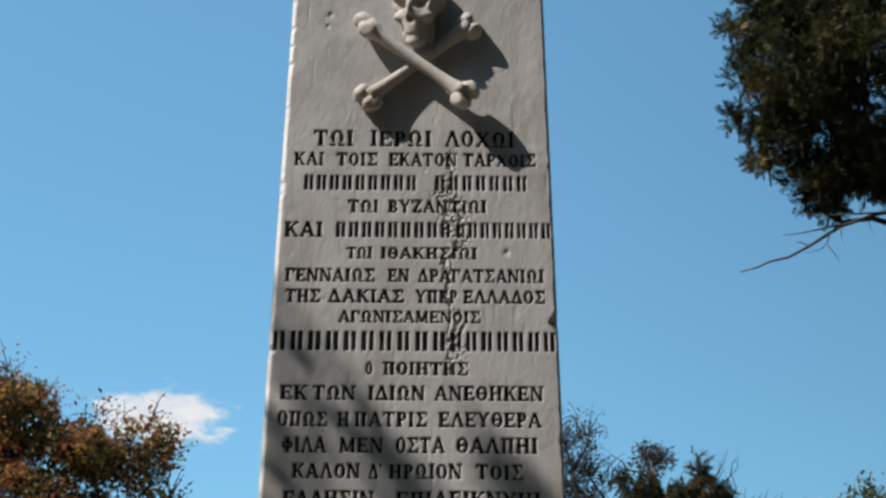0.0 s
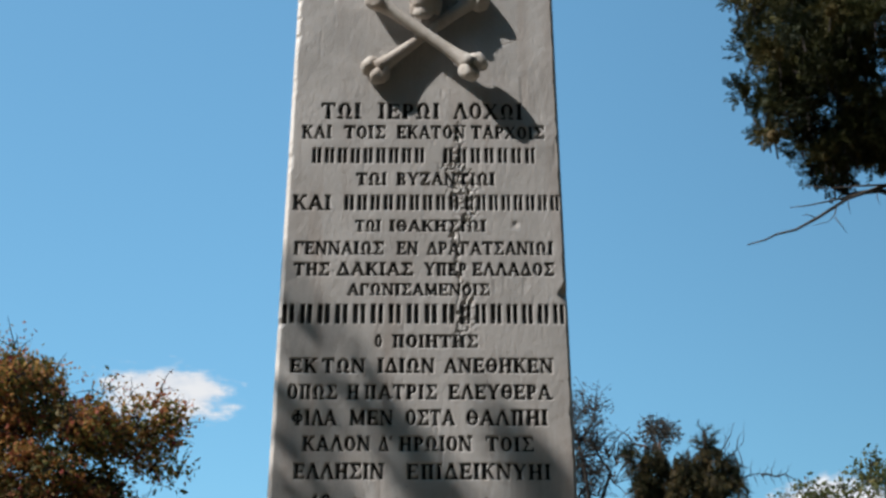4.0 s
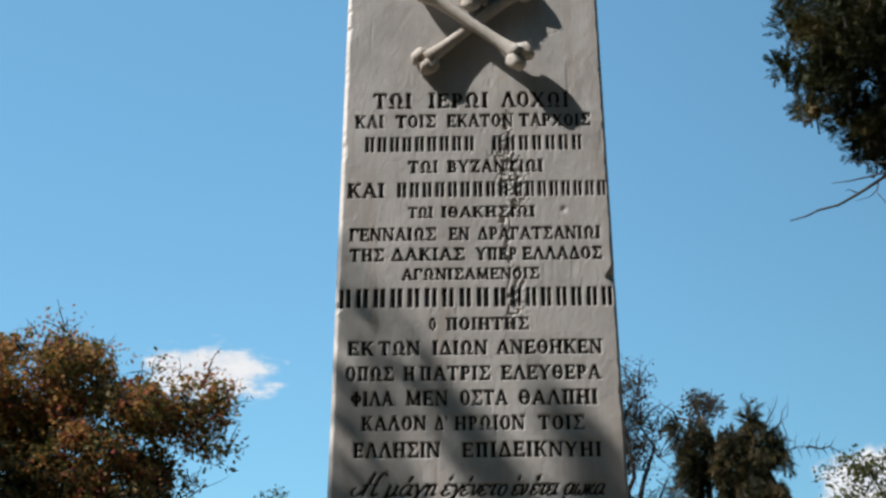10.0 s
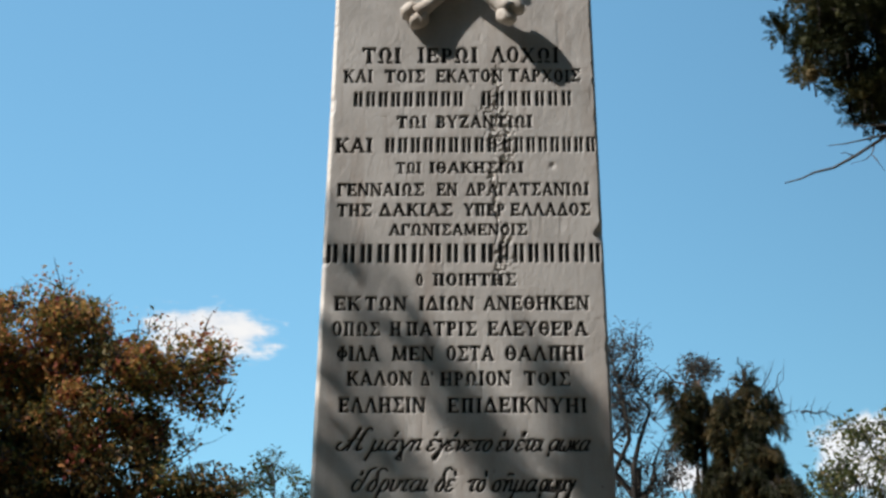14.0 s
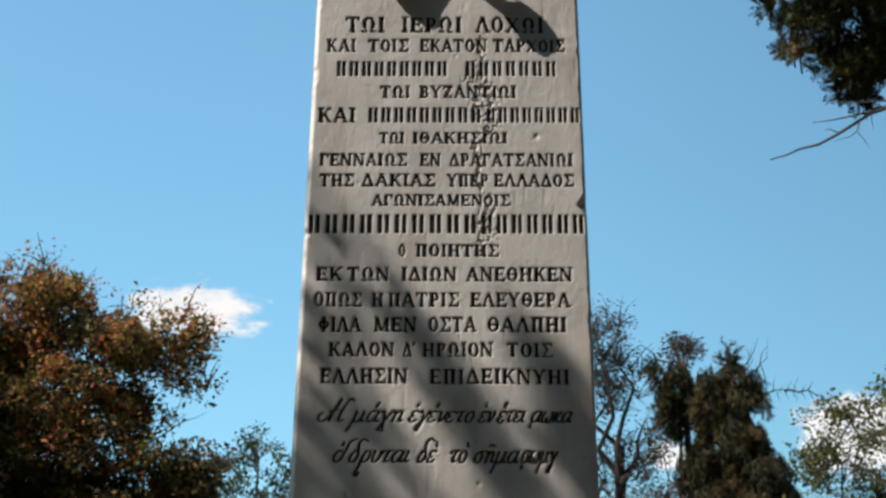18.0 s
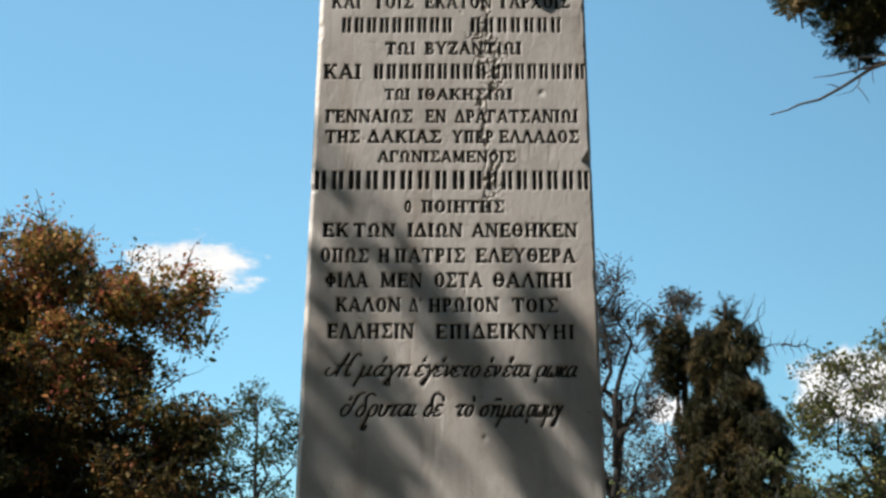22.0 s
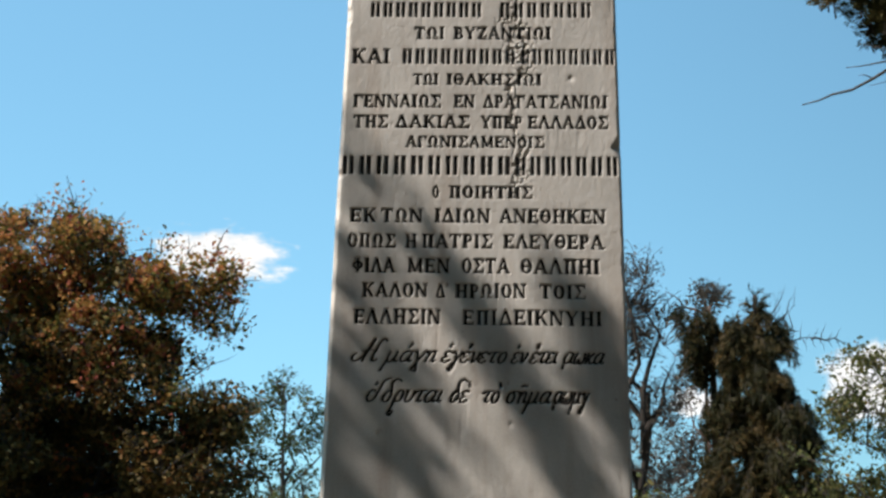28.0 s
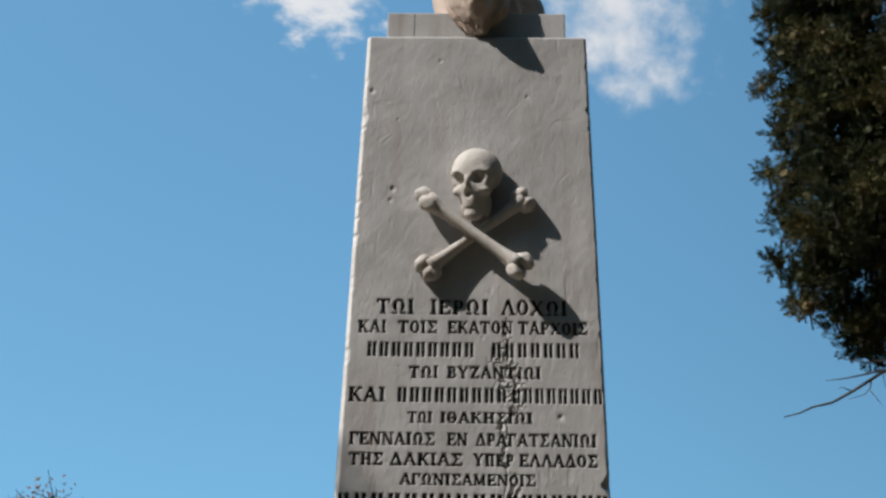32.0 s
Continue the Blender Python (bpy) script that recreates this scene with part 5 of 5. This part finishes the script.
for pts, r0 in (
    ([(3.38, 4.60, 5.36), (3.097, 4.325, 5.255), (2.754, 4.250, 5.165), (2.530, 4.250, 5.083), (2.335, 4.250, 4.956), (2.201, 4.250, 4.881), (2.081, 4.250, 4.851), (2.007, 4.250, 4.814), (1.902, 4.250, 4.784)], 0.0149),
    ([(2.604, 4.250, 5.113), (2.410, 4.235, 5.061), (2.276, 4.235, 5.031), (2.171, 4.228, 5.016)], 0.0075),
    ([(2.462, 4.250, 5.038), (2.440, 4.235, 4.971), (2.395, 4.228, 4.926), (2.298, 4.220, 4.896)], 0.0052),
    ([(2.440, 4.235, 4.956), (2.477, 4.228, 4.896), (2.500, 4.228, 4.851)], 0.0037),
    ([(2.335, 4.250, 4.956), (2.276, 4.243, 4.978), (2.246, 4.243, 4.971)], 0.0045),
    ([(2.537, 4.250, 5.091), (2.530, 4.235, 5.031), (2.537, 4.235, 4.978)], 0.0037),
    ([(2.828, 4.250, 5.180), (2.567, 4.213, 5.150), (2.403, 4.198, 5.128), (2.261, 4.190, 5.150)], 0.0075),
    ([(2.716, 4.250, 5.150), (2.709, 4.235, 5.076), (2.724, 4.228, 5.031)], 0.0037),
):
    n = len(pts)
    vs, fs = [], []
    tube(vs, fs, [Vector(p) - off for p in pts], [r0 * (1 - 0.75 * i / (n - 1)) for i in range(n)], 6)
    if branch:
        part("twig", mesh_from("twig", vs, fs, [BARK_GREY], smooth=True), None, branch)
    else:
        branch = part("bare_branch", mesh_from("bare_branch", vs, fs, [BARK_GREY], smooth=True), None, cypress, "bare grey crooked twig branch")

# the tree on the sun's side, whose hanging branches shade the foot of the pillar
shade_meshes = [cluster_mesh("shade_cluster", 9, (0.05, 0.05, 0.06), (0.062, 0.036), [OLIVE, BARK_DARK], 700 + i, twigs=1) for i in range(5)]
rr = random.Random(17)
spots, limbs = [], []
# each hanging branch: the upper and lower end of its shade on the stone (x, z), and half its width
for x0, z0, x1, z1, wide, thick in ((-0.60, 2.52, -0.24, 1.96, 0.055, 0.5), (-0.45, 2.62, -0.06, 2.00, 0.022, 0.40), (-0.44, 2.88, 0.05, 2.05, 0.034, 0.17), (-0.42, 3.02, -0.26, 2.77, 0.030, 0.15), (-0.18, 2.90, 0.20, 2.22, 0.034, 0.18), (-0.54, 3.36, -0.30, 2.98, 0.030, 0.18),
                                    (0.02, 2.58, 0.36, 2.00, 0.034, 0.44), (0.22, 2.74, 0.62, 2.05, 0.036, 0.42), (0.32, 2.45, 0.56, 2.02, 0.035, 0.45)):
    away = 5.2 + rr.uniform(-0.3, 0.3)
    head = Vector((x0, 0, z0)) + SUN * away
    limbs.append(((-5.2, -6.2, 7.6), tuple(head)))
    long = math.hypot(x1 - x0, z1 - z0)
    for _ in range(int(2000 * long * wide * thick)):
        t, off = rr.random(), rr.gauss(0, 0.6) * wide
        p = Vector((x0 + (x1 - x0) * t + 0.84 * off, 0, z0 + (z1 - z0) * t + 0.54 * off)) + SUN * (away + rr.uniform(-0.15, 0.15))
        spots.append(tuple(p))
tree("shade_tree", "park tree with long hanging leafy branches", (-5.2, -6.4, 0), [(-5.2, -6.4, 0), (-5.25, -6.35, 2), (-5.2, -6.3, 4.4), (-5.2, -6.2, 6.6), (-5.2, -6.2, 8.2)], 0.24, limbs, spots, shade_meshes, BARK_DARK, 29, (0.8, 1.1), limb_r=0.02, twig_r=0.006, tie=0.1)

# low leafy trees that close the view between the trunks
def bush(name, label, x, y, blobs, meshes, seed, mat):
    rb = random.Random(seed)
    sp = in_blobs(blobs, rb, 0.1)
    tree(name, label, (x, y, 0), [(x, y, 0), (x + 0.05, y, 0.8), (x, y, 1.6), (x + 0.08, y, 2.4), (x, y, 3.0)], 0.1, [((x, y, 1.0 + 0.25 * k), (b[0][0], b[0][1], b[0][2])) for k, b in enumerate(blobs)], sp, meshes, mat, seed, (0.8, 1.4), limb_r=0.04)


bush("leafy_bush", "dense olive-green bush under the thin-crowned tree", -4.3, 27.5, [((-4.9, 27.5, 3.0), (1.6, 0.8, 0.9), 44), ((-2.6, 27.5, 3.2), (1.5, 0.8, 0.9), 44), ((-6.5, 27.5, 2.6), (1.6, 0.8, 1.0), 34), ((-3.6, 27.3, 2.0), (2.4, 0.8, 0.8), 44)], olive, 61, BARK_GREY)
bush("leafy_bush", "dense olive-green bush behind the conifers", 7.2, 26.5, [((6.6, 26.5, 3.2), (1.6, 0.8, 0.9), 50), ((8.6, 26.5, 3.2), (1.8, 0.8, 1.0), 50), ((7.4, 26.3, 2.0), (2.4, 0.8, 0.8), 44)], olive, 62, BARK_GREY)
bush("brown_bush", "low bush with brownish green leaves beside the bare tree", 2.5, 19.0, [((2.45, 19.0, 3.0), (0.6, 0.6, 0.75), 26), ((1.9, 19.2, 2.6), (0.9, 0.6, 0.8), 26), ((2.6, 19.1, 1.9), (0.8, 0.6, 0.6), 18)], pale, 63, BARK_DARK)

bush("leafy_bush", "olive bush with gaps under the pale tree", 7.0, 23.2, [((6.4, 23.2, 3.85), (0.9, 0.6, 0.45), 36), ((7.7, 23.2, 4.0), (1.0, 0.6, 0.55), 40), ((7.0, 23.2, 3.2), (1.5, 0.6, 0.4), 30)], pale, 64, BARK_GREY)
bush("leafy_bush", "dark olive bush between the autumn tree and the thin-crowned tree", -4.2, 20.0, [((-4.3, 20, 3.4), (0.9, 0.6, 0.45), 24), ((-3.1, 20, 3.25), (0.9, 0.6, 0.40), 20), ((-5.4, 20, 3.5), (0.8, 0.6, 0.6), 20)], olive, 65, BARK_GREY)

# far shrubs and woods that close the park
far = random.Random(5)
woods = [cluster_mesh("woods_cluster", 200, (1.0, 0.9, 0.8), (0.20, 0.12), [OLIVE, BARK_DARK], 800 + i) for i in range(4)]
vs, fs = [], []
for k in range(240):
    a = far.uniform(0, 2 * math.pi)
    r = far.uniform(33, 46)
    c = Vector((r * math.cos(a), r * math.sin(a), far.uniform(0.4, 4.3)))
    src = woods[k % 4]
    o = len(vs)
    s, t = far.uniform(0.9, 1.5), far.uniform(0, 6.28)
    rot = Matrix.Rotation(t, 3, "Z")
    vs += [c + rot @ v.co * s for v in src.vertices]
    fs += [tuple(i + o for i in p.vertices) for p in src.polygons]
tagged(new("far_shrubs", mesh_from("far_shrubs", vs, fs, [OLIVE])), "dark olive shrubs and woods round the park", "shrubs", kind="stuff")

# unseen leaf screens added behind the walker to cut sky fill, open towards the sun
def leaf_screen(name, label, az0, az1, r0, r1, height, count, leaf, seed):
    wr = np.random.default_rng(seed)
    az, r = np.radians(wr.uniform(az0, az1, count)), wr.uniform(r0, r1, count)
    c = np.stack([-np.sin(az) * r, -np.cos(az) * r, height * wr.uniform(0, 1, count) ** 0.9], -1)
    c[:, 2] *= 0.85 + 0.15 * np.sin(az * 9)
    d = wr.normal(size=(count, 3))
    d /= np.linalg.norm(d, axis=1, keepdims=True)
    e = np.cross(d, wr.normal(size=(count, 3)))
    e /= np.linalg.norm(e, axis=1, keepdims=True)
    vs = np.stack([c - d * leaf, c + e * leaf * 0.6, c + d * leaf, c - e * leaf * 0.6], 1).reshape(-1, 3)
    me = mesh_from(name, vs.tolist(), np.arange(4 * count).reshape(-1, 4).tolist(), [OLIVE])
    tagged(new(name, me), label, "woods", kind="stuff")


leaf_screen("tall_woods", "unseen tall leaf screen added behind the open place to block sky light", -100, 26, 12.5, 16, 30, 28000, 0.42, 3)
leaf_screen("low_woods", "unseen low leaf screen added on the sunny side to block sky light", 26, 115, 20, 25, 15, 16000, 0.42, 4)
leaf_screen("side_woods", "unseen tall leaf screen added on the far sunny side to block light", 74, 122, 20, 25, 21, 12000, 0.42, 6)
leaf_screen("near_woods", "unseen tall leaf screen added beside the gap to the sun", 26, 50, 14, 18, 27, 7000, 0.42, 8)
